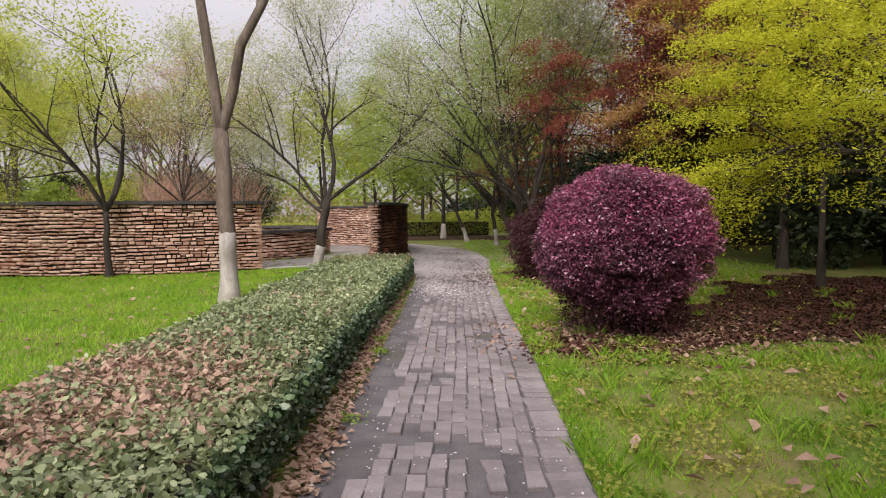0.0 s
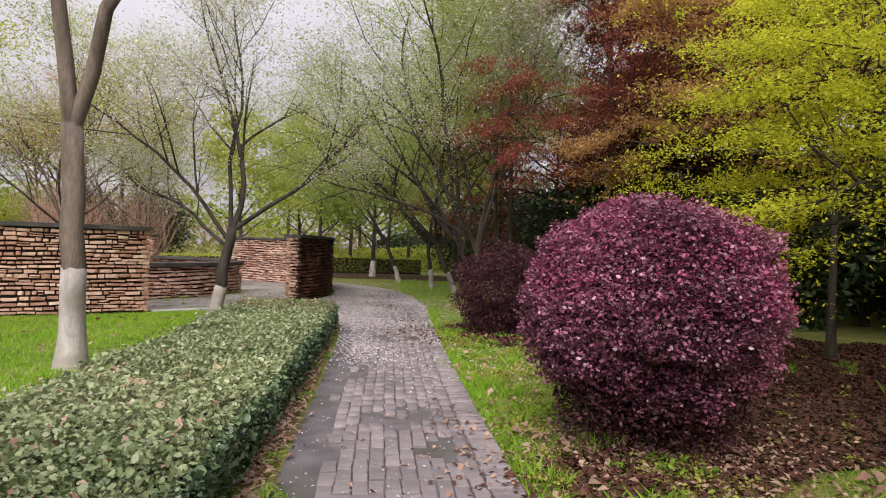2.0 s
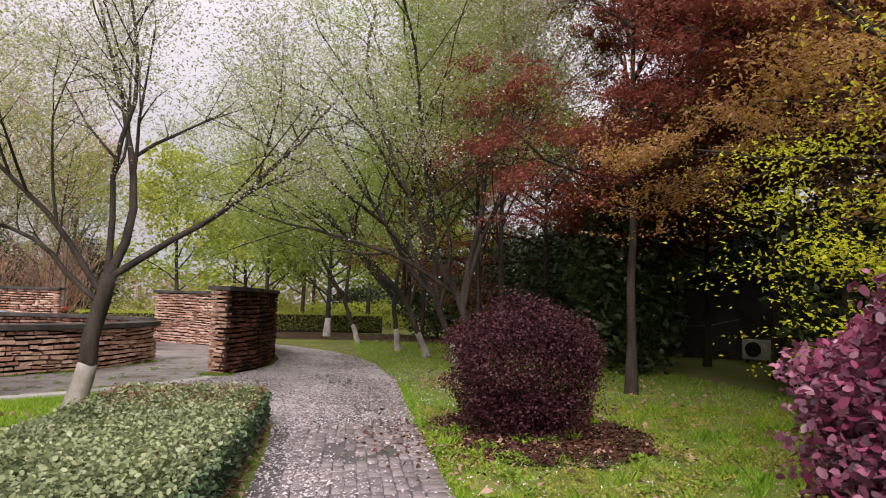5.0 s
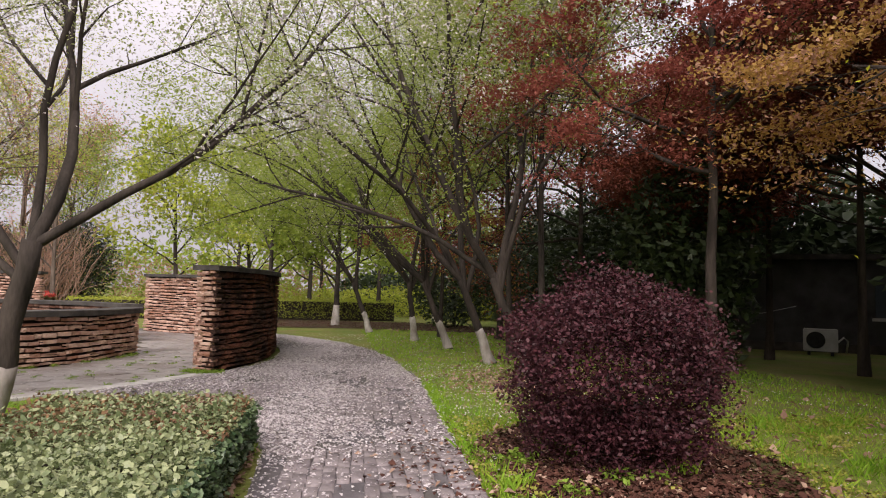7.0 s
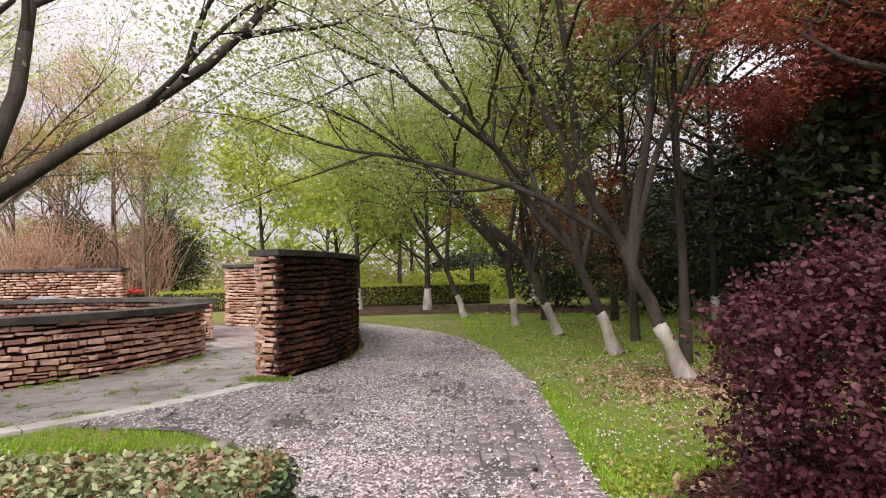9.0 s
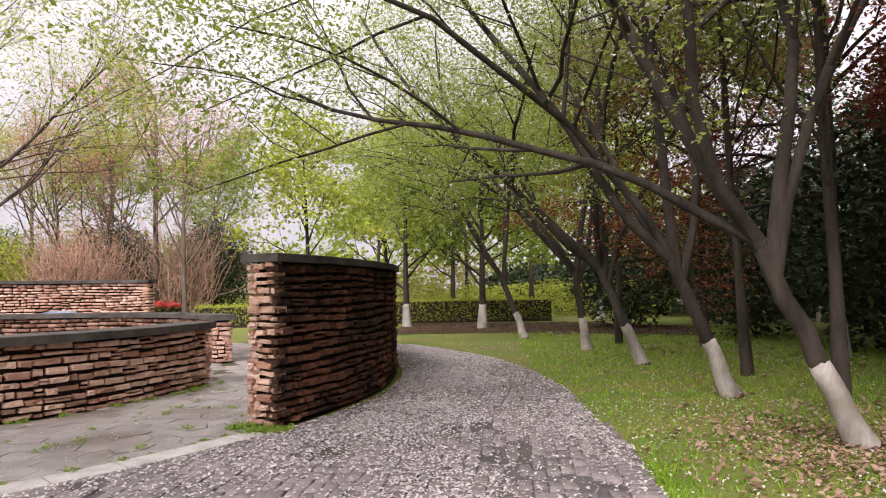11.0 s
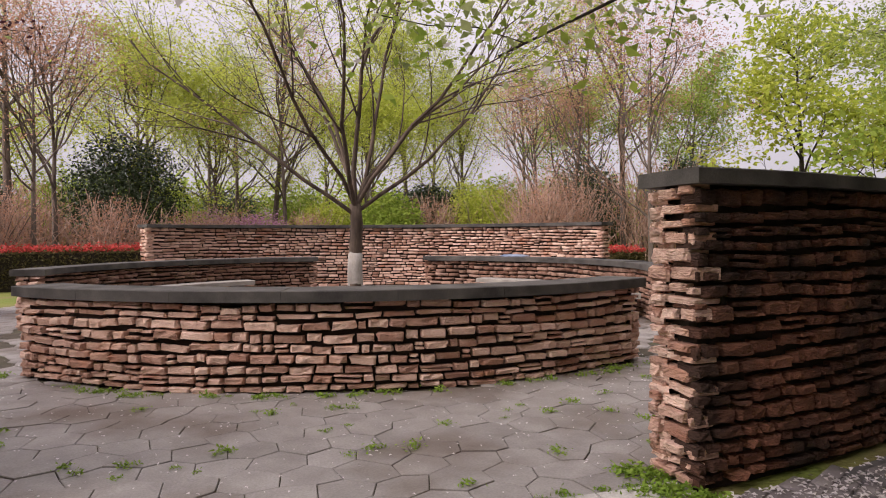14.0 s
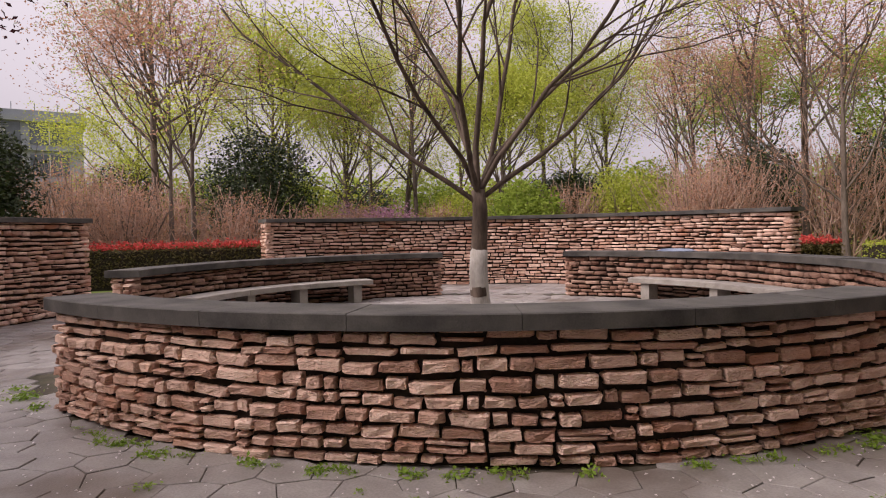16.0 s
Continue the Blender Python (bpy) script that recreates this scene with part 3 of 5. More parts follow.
def arc_wall(name, label, r0, r1, a0, a1, top, cap_t, seed, near_out, near_in, over=0.05, algae_shaded=False, outside=True, lmax=0.34, damp_shaded_inside=False):
    """A rubble wall along an arc, its coping in lengths, and stones on both faces and both ends."""
    rng = np.random.default_rng(seed)
    root = empty(name, (0, 0, 0), label, "wall", kind="structure")
    ins = 0.085
    da = math.degrees(ins / r1)
    part("wall_core", arc_solid(r0 + ins, r1 - (ins if outside else 0.0), a0 + da, a1 - da, -0.05, top - cap_t), M_CORE, root)
    n = max(3, round(radians(a1 - a0) * r1 / 1.15))
    edges = np.linspace(a0 - math.degrees(0.03 / r1), a1 + math.degrees(0.03 / r1), n + 1)
    for k in range(n):
        part("coping", arc_solid(r0 - over, r1 + over, edges[k] + 0.02, edges[k + 1] - 0.02, top - cap_t, top + rng.normal() * 0.002, 1.5, 0.008), M_CAP, root)
    ht = top - cap_t

    def outer(u, z):
        a = a0 + math.degrees(u / r1)
        x, y = polar(r1 - 0.01, a)
        return Matrix.Translation((x, y, z)) @ Matrix.Rotation(radians(a - 90), 4, "Z")

    def inner(u, z):
        a = a0 + math.degrees(u / r0)
        x, y = polar(r0 + 0.01, a)
        return Matrix.Translation((x, y, z)) @ Matrix.Rotation(radians(a + 90), 4, "Z")
    if outside:
        lay_stones(root, courses(rng, radians(a1 - a0) * r1, 0, ht, 0.072, 0.13 if algae_shaded else 0.118, 0.1, lmax), outer, near_out(a0, r1), algae_shaded=algae_shaded, fine=near_out is not NONE)
    lay_stones(root, courses(rng, radians(a1 - a0) * r0, 0, ht), inner, near_in(a0, r0), fine=False, rest=M_STONE_D if damp_shaded_inside else None)
    for a, s in ((a0, -1), (a1, 1)):
        def end(u, z, a=a, s=s):
            x, y = polar(r0 + 0.02 + u, a)
            return Matrix.Translation((x, y, z)) @ Matrix.Rotation(radians(a + (180 if s < 0 else 0)), 4, "Z")
        lay_stones(root, courses(rng, r1 - r0 - 0.04, 0, ht, 0.07, 0.12, 0.12, 0.26), end, lambda u: True)
    return root


def sector(b0, b1):
    return lambda a0, r: (lambda u: b0 <= a0 + math.degrees(u / r) <= b1)


NONE = sector(999, 999)
RING_IN, RING_OUT, RING_TOP = 5.22, 5.66, 0.99
WALL_IN, WALL_OUT, WALL_TOP = 8.18, 8.62, 1.88
arc_wall("wall_ring_near", "low curved wall of reddish rubble stone with dark coping", RING_IN, RING_OUT, -77, 0, RING_TOP, 0.11, 11, sector(-77, 0), NONE)
arc_wall("wall_ring_left", "low curved wall of reddish rubble stone with dark coping", RING_IN, RING_OUT, -206, -124, RING_TOP, 0.11, 12, NONE, NONE, damp_shaded_inside=True)
arc_wall("wall_ring_back", "low curved wall of reddish rubble stone with dark coping", RING_IN, RING_OUT, 31, 123, RING_TOP, 0.11, 13, NONE, NONE, damp_shaded_inside=True)
# Outer face only gets the stone darkened for canopy shade and algae.
arc_wall("wall_arc_east", "tall curved wall of reddish rubble stone with dark coping", WALL_IN, WALL_OUT, -24, 63, WALL_TOP, 0.09, 14, sector(-24, 3), NONE, algae_shaded=True, lmax=0.27)
arc_wall("wall_arc_south", "tall curved wall of reddish rubble stone with dark coping", WALL_IN, WALL_OUT, -145, -54.5, WALL_TOP, 0.09, 15, sector(-80, -54), NONE)
arc_wall("wall_arc_north", "tall curved wall of reddish rubble stone with dark coping", WALL_IN, WALL_OUT, 89, 185, WALL_TOP, 0.09, 16, NONE, sector(110, 150), outside=False)

# kerb strip between the wall ends
kerb = empty("kerb", (0, 0, 0), "pale concrete kerb strip flush with the paving", "kerb", kind="structure")
for k in range(8):
    a = -54 + k * 30 / 8
    part("kerbstone", arc_solid(8.44, 8.72, a + 0.05, a + 30 / 8 - 0.05, -0.05, 0.012, 1.0, 0.006), M_KERB, kerb)

# ---- loose cover of the ground ----


def inside(p, poly):
    """Which of the points (n,2) lie within the outline."""
    x, y = p[:, 0], p[:, 1]
    r = np.zeros(len(p), dtype=bool)
    q = np.array(poly)
    for (x0, y0), (x1, y1) in zip(q, np.roll(q, -1, axis=0)):
        hit = (y0 > y) != (y1 > y)
        r ^= hit & (x < (x1 - x0) * (y - y0) / ((y1 - y0) + 1e-12) + x0)
    return r


def scatter(rng, n, x0, y0, x1, y1, keep):
    p = np.stack([rng.uniform(x0, x1, n), rng.uniform(y0, y1, n)], axis=1)
    return p[keep(p)]


def ragged(p, amount=0.45):
    """The points pushed about by a slow noise, for uneven borders."""
    return p + np.array([(noise.noise(Vector((x * 1.3, y * 1.3, 5))), noise.noise(Vector((x * 1.3, y * 1.3, 25)))) for x, y in p]).reshape(-1, 2) * amount


def off_paving(p):
    soil = inside(ragged(p, 0.9), SOIL) | inside(ragged(p), SOIL_SHRUB) | inside(ragged(p, 1.5), SOIL_FAR)
    return ~inside(p, outline) & (np.hypot(p[:, 0] - CX, p[:, 1] - CY) > 8.78) & ~(soil & (np.sin(p[:, 0] * 9) * np.sin(p[:, 1] * 7) < 0.8)) & ~((p[:, 0] > -2.62) & (p[:, 0] < -0.75) & (p[:, 1] < 15.7))


def blades(rng, p, h, w=0.006, splay=0.45):
    """Tapered grass blades on the points."""
    n = len(p)
    z0 = np.array([ground_z(x, y) for x, y in p])
    base = np.column_stack([p, z0])
    az = rng.uniform(0, 6.283, n)
    side = np.column_stack([np.cos(az), np.sin(az), np.zeros(n)]) * w
    hh = h * rng.uniform(0.5, 1.4, n)
    tip = base + np.column_stack([rng.normal(size=n) * splay * hh, rng.normal(size=n) * splay * hh, hh])
    mid = (base + tip) / 2 + np.column_stack([np.zeros((n, 2)), hh * 0.12])
    return np.stack([base - side, base + side, mid + side * 0.7, tip], axis=1)


def tufts(rng, n, area, keep, per, radius):
    c = scatter(rng, n, *area, keep)
    return np.repeat(c, per, axis=0) + rng.normal(size=(len(c) * per, 2)) * radius


def grass():
    rng = np.random.default_rng(71)
    left, right, far = (-13, 3, -2.6, 18), (0.8, 1.5, 7.5, 17), (1.0, 16, 9, 38)
    g = [blades(rng, scatter(rng, 110000, *left, off_paving), 0.06), blades(rng, scatter(rng, 45000, *right, lambda q: off_paving(q) & (np.array([noise.noise(Vector((x * 1.7, y * 1.7, 51))) for x, y in q]) > -0.5)), 0.045, 0.005, 0.6),
         blades(rng, scatter(rng, 30000, *far, off_paving), 0.05, 0.009), blades(rng, scatter(rng, 9000, -5.5, 15.5, -0.7, 19.5, off_paving), 0.05),
         blades(rng, tufts(rng, 420, right, off_paving, 34, 0.055), 0.13, 0.006), blades(rng, tufts(rng, 200, left, off_paving, 30, 0.06), 0.10, 0.006)]
    edge = np.concatenate([[(lerp(PATH_R, y) + abs(rng.normal()) * 0.12, y) for y in rng.uniform(2, 20, 7000)]])
    g.append(blades(rng, edge, 0.06, 0.005))
    ob = new("grass", quads_mesh("grass", np.concatenate(g), M_GRASS))
    tagged(ob, "bright green grass blades over the lawns", "grass", kind="stuff")
    p = scatter(rng, 80000, *right, lambda q: off_paving(q) & (np.array([noise.noise(Vector((x * 1.6, y * 1.6, 31))) for x, y in q]) > 0.0))
    c = np.column_stack([p, rng.uniform(0.0, 0.045, len(p))])
    ob = new("clover", quads_mesh("clover", leaf_quads(rng, c, 0.034, 1.4, 0.8), M_CLOVER))
    tagged(ob, "yellowing clover and low weeds among the grass", "clover", kind="stuff")


SOIL = [(1.6, 7.4), (2.6, 7.15), (4.2, 7.4), (6.0, 7.0), (8.5, 7.0), (10.5, 8.0), (10.8, 13.0), (8.0, 15.0), (5.5, 12.5), (4.2, 10.4), (2.8, 9.4), (1.9, 8.6)]
SOIL_FAR = [(-3.5, 35.5), (-0.5, 36.2), (3.0, 35.2), (6.5, 34.0), (8.0, 38.0), (4.0, 42.0), (-3.0, 42.5)]
SOIL_SHRUB = [(1.35, 14.2), (1.9, 13.4), (2.8, 13.2), (3.7, 13.8), (4.2, 15.0), (3.9, 16.4), (3.0, 17.0), (2.0, 16.6), (1.45, 15.6)]
sheet("bare_soil", SOIL_SHRUB, -0.0135, M_SOIL, "bare brown soil under the dark purple shrub", "soil")
sheet("bare_soil", SOIL, -0.0135, M_SOIL, "bare brown soil under the maples", "soil")
sheet("bare_soil", SOIL_FAR, -0.0135, M_SOIL, "bare brown soil under the far trees", "soil")
grass()


def flat_leaves(rng, p, size, z=0.0, tilt=0.35):
    n = len(p)
    az = rng.uniform(0, 6.283, n)
    a = np.column_stack([np.cos(az), np.sin(az), rng.normal(size=n) * tilt])
    b = np.column_stack([-np.sin(az), np.cos(az), rng.normal(size=n) * tilt])
    s = (size * rng.uniform(0.5, 1.5, n))[:, None]
    c = np.column_stack([p, np.full(n, z) + size * 0.15 * rng.uniform(0.3, 1.6, n)])
    fold = np.column_stack([np.zeros((n, 2)), s[:, 0] * 0.18])
    return np.stack([c - a * s * 0.5, c + b * s * 0.3 + fold, c + a * s * 0.5, c - b * s * 0.3 + fold], axis=1)


def litter():
    rng = np.random.default_rng(72)
    pile = np.concatenate([rng.normal(size=(2600, 2)) * (0.8, 0.75) + (2.3, 7.9), rng.normal(size=(1500, 2)) * (0.8, 0.8) + (2.3, 15.0), scatter(rng, 2500, 1.5, 7, 8, 12, off_paving), rng.normal(size=(2600, 2)) * (0.8, 0.9) + (3.5, 20.2)])
    strip = np.column_stack([rng.normal(size=4200) * 0.07 - 0.84, rng.uniform(-1, 15.6, 4200)])
    lone = np.concatenate([scatter(rng, 800, 0.9, 2, 7, 17, off_paving), scatter(rng, 250, -9, 5, -2.7, 17, off_paving), scatter(rng, 500, 2, 17, 9, 36, off_paving)])
    m = np.concatenate([scatter(rng, 60000, 1.2, 6.0, 11, 15.5, lambda p: inside(ragged(p, 0.9), SOIL)), scatter(rng, 9000, 1, 12.8, 4.8, 17.5, lambda p: inside(ragged(p), SOIL_SHRUB)), rng.normal(size=(1800, 2)) * (0.5, 0.35) + (1.9, 7.1), rng.normal(size=(3000, 2)) * (0.7, 0.7) + (2.3, 14.6),
                        scatter(rng, 6000, -4, 34, 9, 43, lambda p: inside(p, SOIL_FAR))])
    tagged(new("leaf_mulch", quads_mesh("leaf_mulch", flat_leaves(rng, m, 0.055), M_MULCH)), "dark brown rotting leaf mulch under the shrubs", "leaves", kind="stuff")
    ob = new("leaf_litter", quads_mesh("leaf_litter", np.concatenate([flat_leaves(rng, pile, 0.055), flat_leaves(rng, strip, 0.06, -0.005), flat_leaves(rng, lone, 0.1)]), M_DRY))
    tagged(ob, "dry brown fallen leaves on lawn and path edge", "leaves", kind="stuff")
    n = 240000
    c = scatter(rng, n, -6, 9.5, 2, 32, lambda p: inside(p, outline) & (rng.random(len(p)) < np.clip((p[:, 1] - 9.5) / 7, 0.04, 1) * np.clip([0.55 + 1.2 * noise.noise(Vector((x * 0.7, y * 0.45, 61))) for x, y in p], 0.15, 1)))
    q = flat_leaves(rng, c, 0.034, 0.008, 0.2)
    g = np.concatenate([scatter(rng, 5000, -1, 15, 8, 32, off_paving), scatter(rng, 5000, 1.2, 11, 4.2, 23, off_paving)])
    r = scatter(rng, 2600, -10, 16.5, -1.5, 25, lambda p: np.hypot(p[:, 0] - CX, p[:, 1] - CY) < 8.4)
    h = np.column_stack([rng.uniform(-0.8, 1, 500), rng.uniform(3, 10, 500)])
    ob = new("fallen_petals", quads_mesh("fallen_petals", np.concatenate([q, flat_leaves(rng, g, 0.025, 0.0), flat_leaves(rng, r, 0.022, 0.01, 0.15), flat_leaves(rng, h, 0.02, 0.012, 0.15)]), M_BLOSSOM))
    tagged(ob, "white fallen petals strewn over path and lawn", "petals", kind="stuff")


litter()

# ---- hedge, shrubs ----


def hedge_run():
    rng = np.random.default_rng(21)
    root = empty("hedge", (-1.75, 6, 0), "clipped low green hedge with dry brown leaves lying on top", "hedge")
    n = 125000
    y = rng.uniform(-3, 15.7, n)
    xl, xr = -2.62 + 0.05 * np.sin(y * 1.3), np.interp(y, [-3, 3, 6, 10, 14, 15.7], [-1.0, -0.98, -0.95, -0.86, -0.78, -0.76])
    f = rng.uniform(0, 1, n)
    x = xl + (xr - xl) * f
    lump = np.array([noise.noise(Vector((a * 1.7, b * 1.7, 3.0))) for a, b in zip(x[::1], y[::1])])
    edge = np.clip((xr - x) / 0.15, 0, 1) * np.clip((x - xl) / 0.15, 0, 1)
    z = 0.38 + 0.06 * edge + rng.normal(size=n) * 0.035 + 0.06 * lump
    side = rng.random(n) < 0.22
    x = np.where(side, xr + rng.normal(size=n) * 0.03 - 0.02, x)
    z = np.where(side, rng.uniform(0.06, 0.42, n), z)
    endf = rng.random(n) < 0.04
    y = np.where(endf, 15.68 + rng.normal(size=n) * 0.03, y)
    z = np.where(endf, rng.uniform(0.06, 0.42, n), z)
    c = np.stack([x + 1.75, y - 6, z], axis=1)
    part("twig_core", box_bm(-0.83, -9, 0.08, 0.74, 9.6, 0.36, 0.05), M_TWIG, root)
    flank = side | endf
    # top in the lighter leaf colour, flanks in the one darkened for shade
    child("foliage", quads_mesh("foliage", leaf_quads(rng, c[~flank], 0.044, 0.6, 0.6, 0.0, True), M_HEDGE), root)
    child("foliage", quads_mesh("foliage", leaf_quads(rng, c[flank], 0.052, 0.3, 0.6, 0.0, True), M_HEDGE_S), root, "glossy green leaves on the clipped side, coloured darker for its shade")
    m = 15000
    c = np.column_stack([rng.uniform(-2.6, -0.78, m) + 1.75, 15.72 - rng.uniform(0, 1, m) ** 1.5 * 1.7 - 6, 0.41 + rng.normal(size=m) * 0.035])
    drop = rng.random(m) < 0.35
    c[drop, 1], c[drop, 2] = 9.72, rng.uniform(0.06, 0.42, drop.sum())
    child("dead_foliage", quads_mesh("dead_foliage", leaf_quads(rng, c, 0.045, 0.6, 0.6), M_WITHER), root, "withered brown end of the hedge")
    for k in range(60):
        yy = -2.5 + k * 0.3
        p = (0.72 - 0.05 * rng.random(), yy - 6, 0.0)
        child("stem", tubes_mesh("stem", [limb(rng, p, (0.1, 0, 1), 0.32, 0.012, 0.005, 4, 0.2)], M_TWIG), root)
    return root


hedge_run()


def hedge_litter():
    rng = np.random.default_rng(22)
    p = np.concatenate([rng.normal(size=(5600, 2)) * (0.42, 0.7) + (-1.95, 3.9), rng.normal(size=(500, 2)) * (0.5, 1.8) + (-1.8, 7), rng.normal(size=(600, 2)) * (0.3, 0.25) + (-1.15, 15.3)])
    p = p[(p[:, 0] > -2.55) & (p[:, 0] < -1.05) & (p[:, 1] < 15.6)]
    q = flat_leaves(rng, p, 0.05, 0.46, 0.5)
    q[..., 2] += rng.normal(size=(len(p), 1)) * 0.02
    tagged(new("dry_leaves", quads_mesh("dry_leaves", q, M_DRY)), "curled dry brown leaves lying on the hedge", "leaves", kind="stuff")


hedge_litter()
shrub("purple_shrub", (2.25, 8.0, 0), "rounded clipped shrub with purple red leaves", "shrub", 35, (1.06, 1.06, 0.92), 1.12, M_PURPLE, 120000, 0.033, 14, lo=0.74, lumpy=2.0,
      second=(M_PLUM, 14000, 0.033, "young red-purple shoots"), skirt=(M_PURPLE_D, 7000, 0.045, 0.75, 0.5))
# This shrub stands in shade; its leaf colour is darkened to match.
shrub("purple_shrub", (2.5, 15.0, 0), "loose purple shrub, leaves coloured darker for its shade", "shrub", 32, (1.02, 1.02, 0.8), 0.9, M_PURPLE_D, 34000, 0.036, 22, lo=0.6, lumpy=3.2,
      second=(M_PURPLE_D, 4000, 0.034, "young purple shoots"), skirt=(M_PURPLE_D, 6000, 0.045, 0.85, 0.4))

# ---- trees beside the path ----
tree("roadside_tree", (-3.72, 11.15, -0.03), "forked grey tree with whitewashed lower trunk on the lawn", "tree", 41, 3.0, 0.15,
     [(0.97, 178, 79, 7.0, 0.105), (0.97, -15, 81, 7.0, 0.10)], M_BARK, [(M_LIME, 30, 0.3, 0.075, "")], wash=1.22, kids=(6, 4), angle=42, trunk_top=0.85, lean=(-0.03, 0))
tree("branching_tree", (-3.2, 15.95, -0.03), "low branching tree with white blossom and whitewashed trunk", "tree", 42, 1.9, 0.13,
     [(0.97, 25, 30, 4.2, 0.052), (0.97, 60, 62, 5.0, 0.066), (0.9, 110, 80, 5.0, 0.05), (0.8, 165, 28, 3.2, 0.042), (0.85, 195, 52, 4.0, 0.045)], M_BARK_D,
     [(M_PALE, 55, 0.28, 0.04, ""), (M_BLOSSOM, 40, 0.28, 0.038, "white blossom")], wash=0.75, kids=(8, 5), lean=(0.19, -0.05))
lawn_tree = tree("lawn_tree", (-8.3, 15.85, -0.03), "slender tree with fresh lime leaves before the wall", "tree", 43, 1.7, 0.09,
     [(0.97, 190, 62, 4.5, 0.06), (0.97, 10, 60, 4.5, 0.06), (0.95, 280, 65, 4, 0.05), (0.97, 240, 55, 4.0, 0.05)], M_BARK_D,
     [(M_LIME, 26, 0.28, 0.07, "")], kids=(6, 4))
rng = np.random.default_rng(44)
lines, tips = [], []
grow(rng, lines, tips, limb(rng, (0, 0, 1.6), (-0.42, 0.84, 0.5), 4.3, 0.045, 0.012, 9, 0.08, 0.0), 1, 2, (0, 5), 0.25, 45, 0.0)
child("limb", tubes_mesh("limb", lines, M_BARK_D, 6), lawn_tree)
tips = np.array(tips)[-14:]
c = tips[rng.integers(0, len(tips), 260)] + rng.normal(size=(260, 3)) * 0.09
child("crown", quads_mesh("crown", leaf_quads(rng, c, 0.06), M_PURPLE_D), lawn_tree, "dark red leaf cluster on a long limb")
ROW = [(3.55, 20.6, 0.44), (3.4, 23.35, 0.38), (3.1, 27.0, 0.4), (2.5, 29.9, 0.12), (1.3, 33.7, 0.38)]
for i, (x, y, ln) in enumerate(ROW):
    tree("leaning_tree", (x, y, -0.03), "dark leaning tree with whitewashed foot, beside the path", "tree", 950 + i, 1.9, 0.105,
         [(0.97, 176, 50, 7.0, 0.08), (0.85, 105, 76, 8.0, 0.075), (0.97, 205, 58, 7.0, 0.065), (0.99, 160, 42, 5.2, 0.055), (0.8, 25, 72, 7.0, 0.06)], M_BARK_D,
         [(M_GREEN, 50, 0.36, 0.055, ""), (M_PALE, 28, 0.36, 0.05, ""), (M_BLOSSOM, 4, 0.34, 0.05, "white blossom")], wash=0.75, lean=(-ln, 0.06), group="trees along the path", kids=(6, 4), lift=-0.008, flat=0.35)
tree("plaza_tree", (CX, CY, 0), "vase-shaped tree with sparse young leaves and whitewashed trunk", "tree", 61, 2.1, 0.155,
     [(0.97, 30, 58, 5.5, 0.044), (0.97, 90, 68, 5.5, 0.045), (0.95, 150, 60, 5.5, 0.042), (0.96, 215, 64, 5.5, 0.042), (0.97, 270, 56, 5.5, 0.04), (0.99, 0, 84, 5.5, 0.05),
      (0.95, 330, 66, 5.2, 0.045), (0.9, 245, 36, 5.0, 0.042), (0.93, 50, 36, 5.0, 0.042), (0.97, 120, 75, 5.5, 0.045)], M_BARK_P,
     [(M_LIME, 10, 0.22, 0.045, "")], wash=1.2, kids=(7, 5, 3), depth=3, angle=30, lift=0.03, flat=0.25)

# ---- maples and evergreens on the shaded side ----


def tall_tree(at, seed, h, r, mat, per, size, label, bark=M_BARK, spread=0.4, el=55, start=0.35, n=12, reach=2.4, second=None, wash=0.0, name="tall_tree"):
    rng = np.random.default_rng(seed)
    limbs = [(start + (0.98 - start) * (k + 0.5) / n, rng.uniform(0, 360), el + rng.normal() * 8, reach * (1.2 - 0.6 * k / n), r * 0.35) for k in range(n)]
    crowns = [(mat, per, spread, size, "")]
    if second:
        crowns.append((second, per * 0.5, spread, size, ""))
    return tree(name, at, label, "tree", seed, h, r, limbs, bark, crowns, wash=wash, kids=(4, 3), angle=38, trunk_top=0.2, lean=(rng.normal() * 0.03, rng.normal() * 0.03))


def maple(at, seed, h, mat, label, per=60, r=0.1, size=0.075, reach=4.2, low=2, second=None, rise=40, layers=0.0):
    low_f = 0.55 if rise < 20 else 0.45
    limbs = []
    rng = np.random.default_rng(seed)
    for k in range(9 + low):
        f = low_f + (1 - low_f) * (k + 0.5) / (9 + low)
        limbs.append((f, rng.uniform(0, 360) if k >= low else 130 + 100 * k / low, 14 + rise * (f - low_f) / (1 - low_f), reach * (1.1 - 0.45 * f), 0.05))
    crowns = [(mat, per, 0.36, size, "")]
    if second:
        crowns.append((second, per * 0.4, 0.38, size, ""))
    return tree("maple_tree", at, label, "tree", seed, h, r, limbs, M_BARK_D, crowns, wash=0.8 if seed in (81, 85) else 0.0, kids=(5, 3), lift=0.0, flat=0.13, angle=40, trunk_top=0.35, layers=layers)


maple((6.75, 9.2, -0.03), 81, 3.7, M_YELLOW, "spreading maple with layered yellow-green leaves", 150, 0.1, 0.04, 3.6, 5, None, 8, 0.55)
maple((7.3, 12.4, -0.03), 82, 7.0, M_ORANGE, "maple with ochre and orange young leaves", 130, 0.065, 0.05, 3.9, 2, M_ROSE, 40, 0.7)
maple((8.8, 16.6, -0.03), 89, 9.0, M_MAROON, "tall maple with dark maroon young leaves", 85, 0.12, 0.07, 4.2, 2, M_RED, 40, 0.8)
maple((10.2, 12.4, -0.03), 83, 7.5, M_ORANGE, "maple with ochre young leaves", 22, 0.1, 0.12, 4.4)
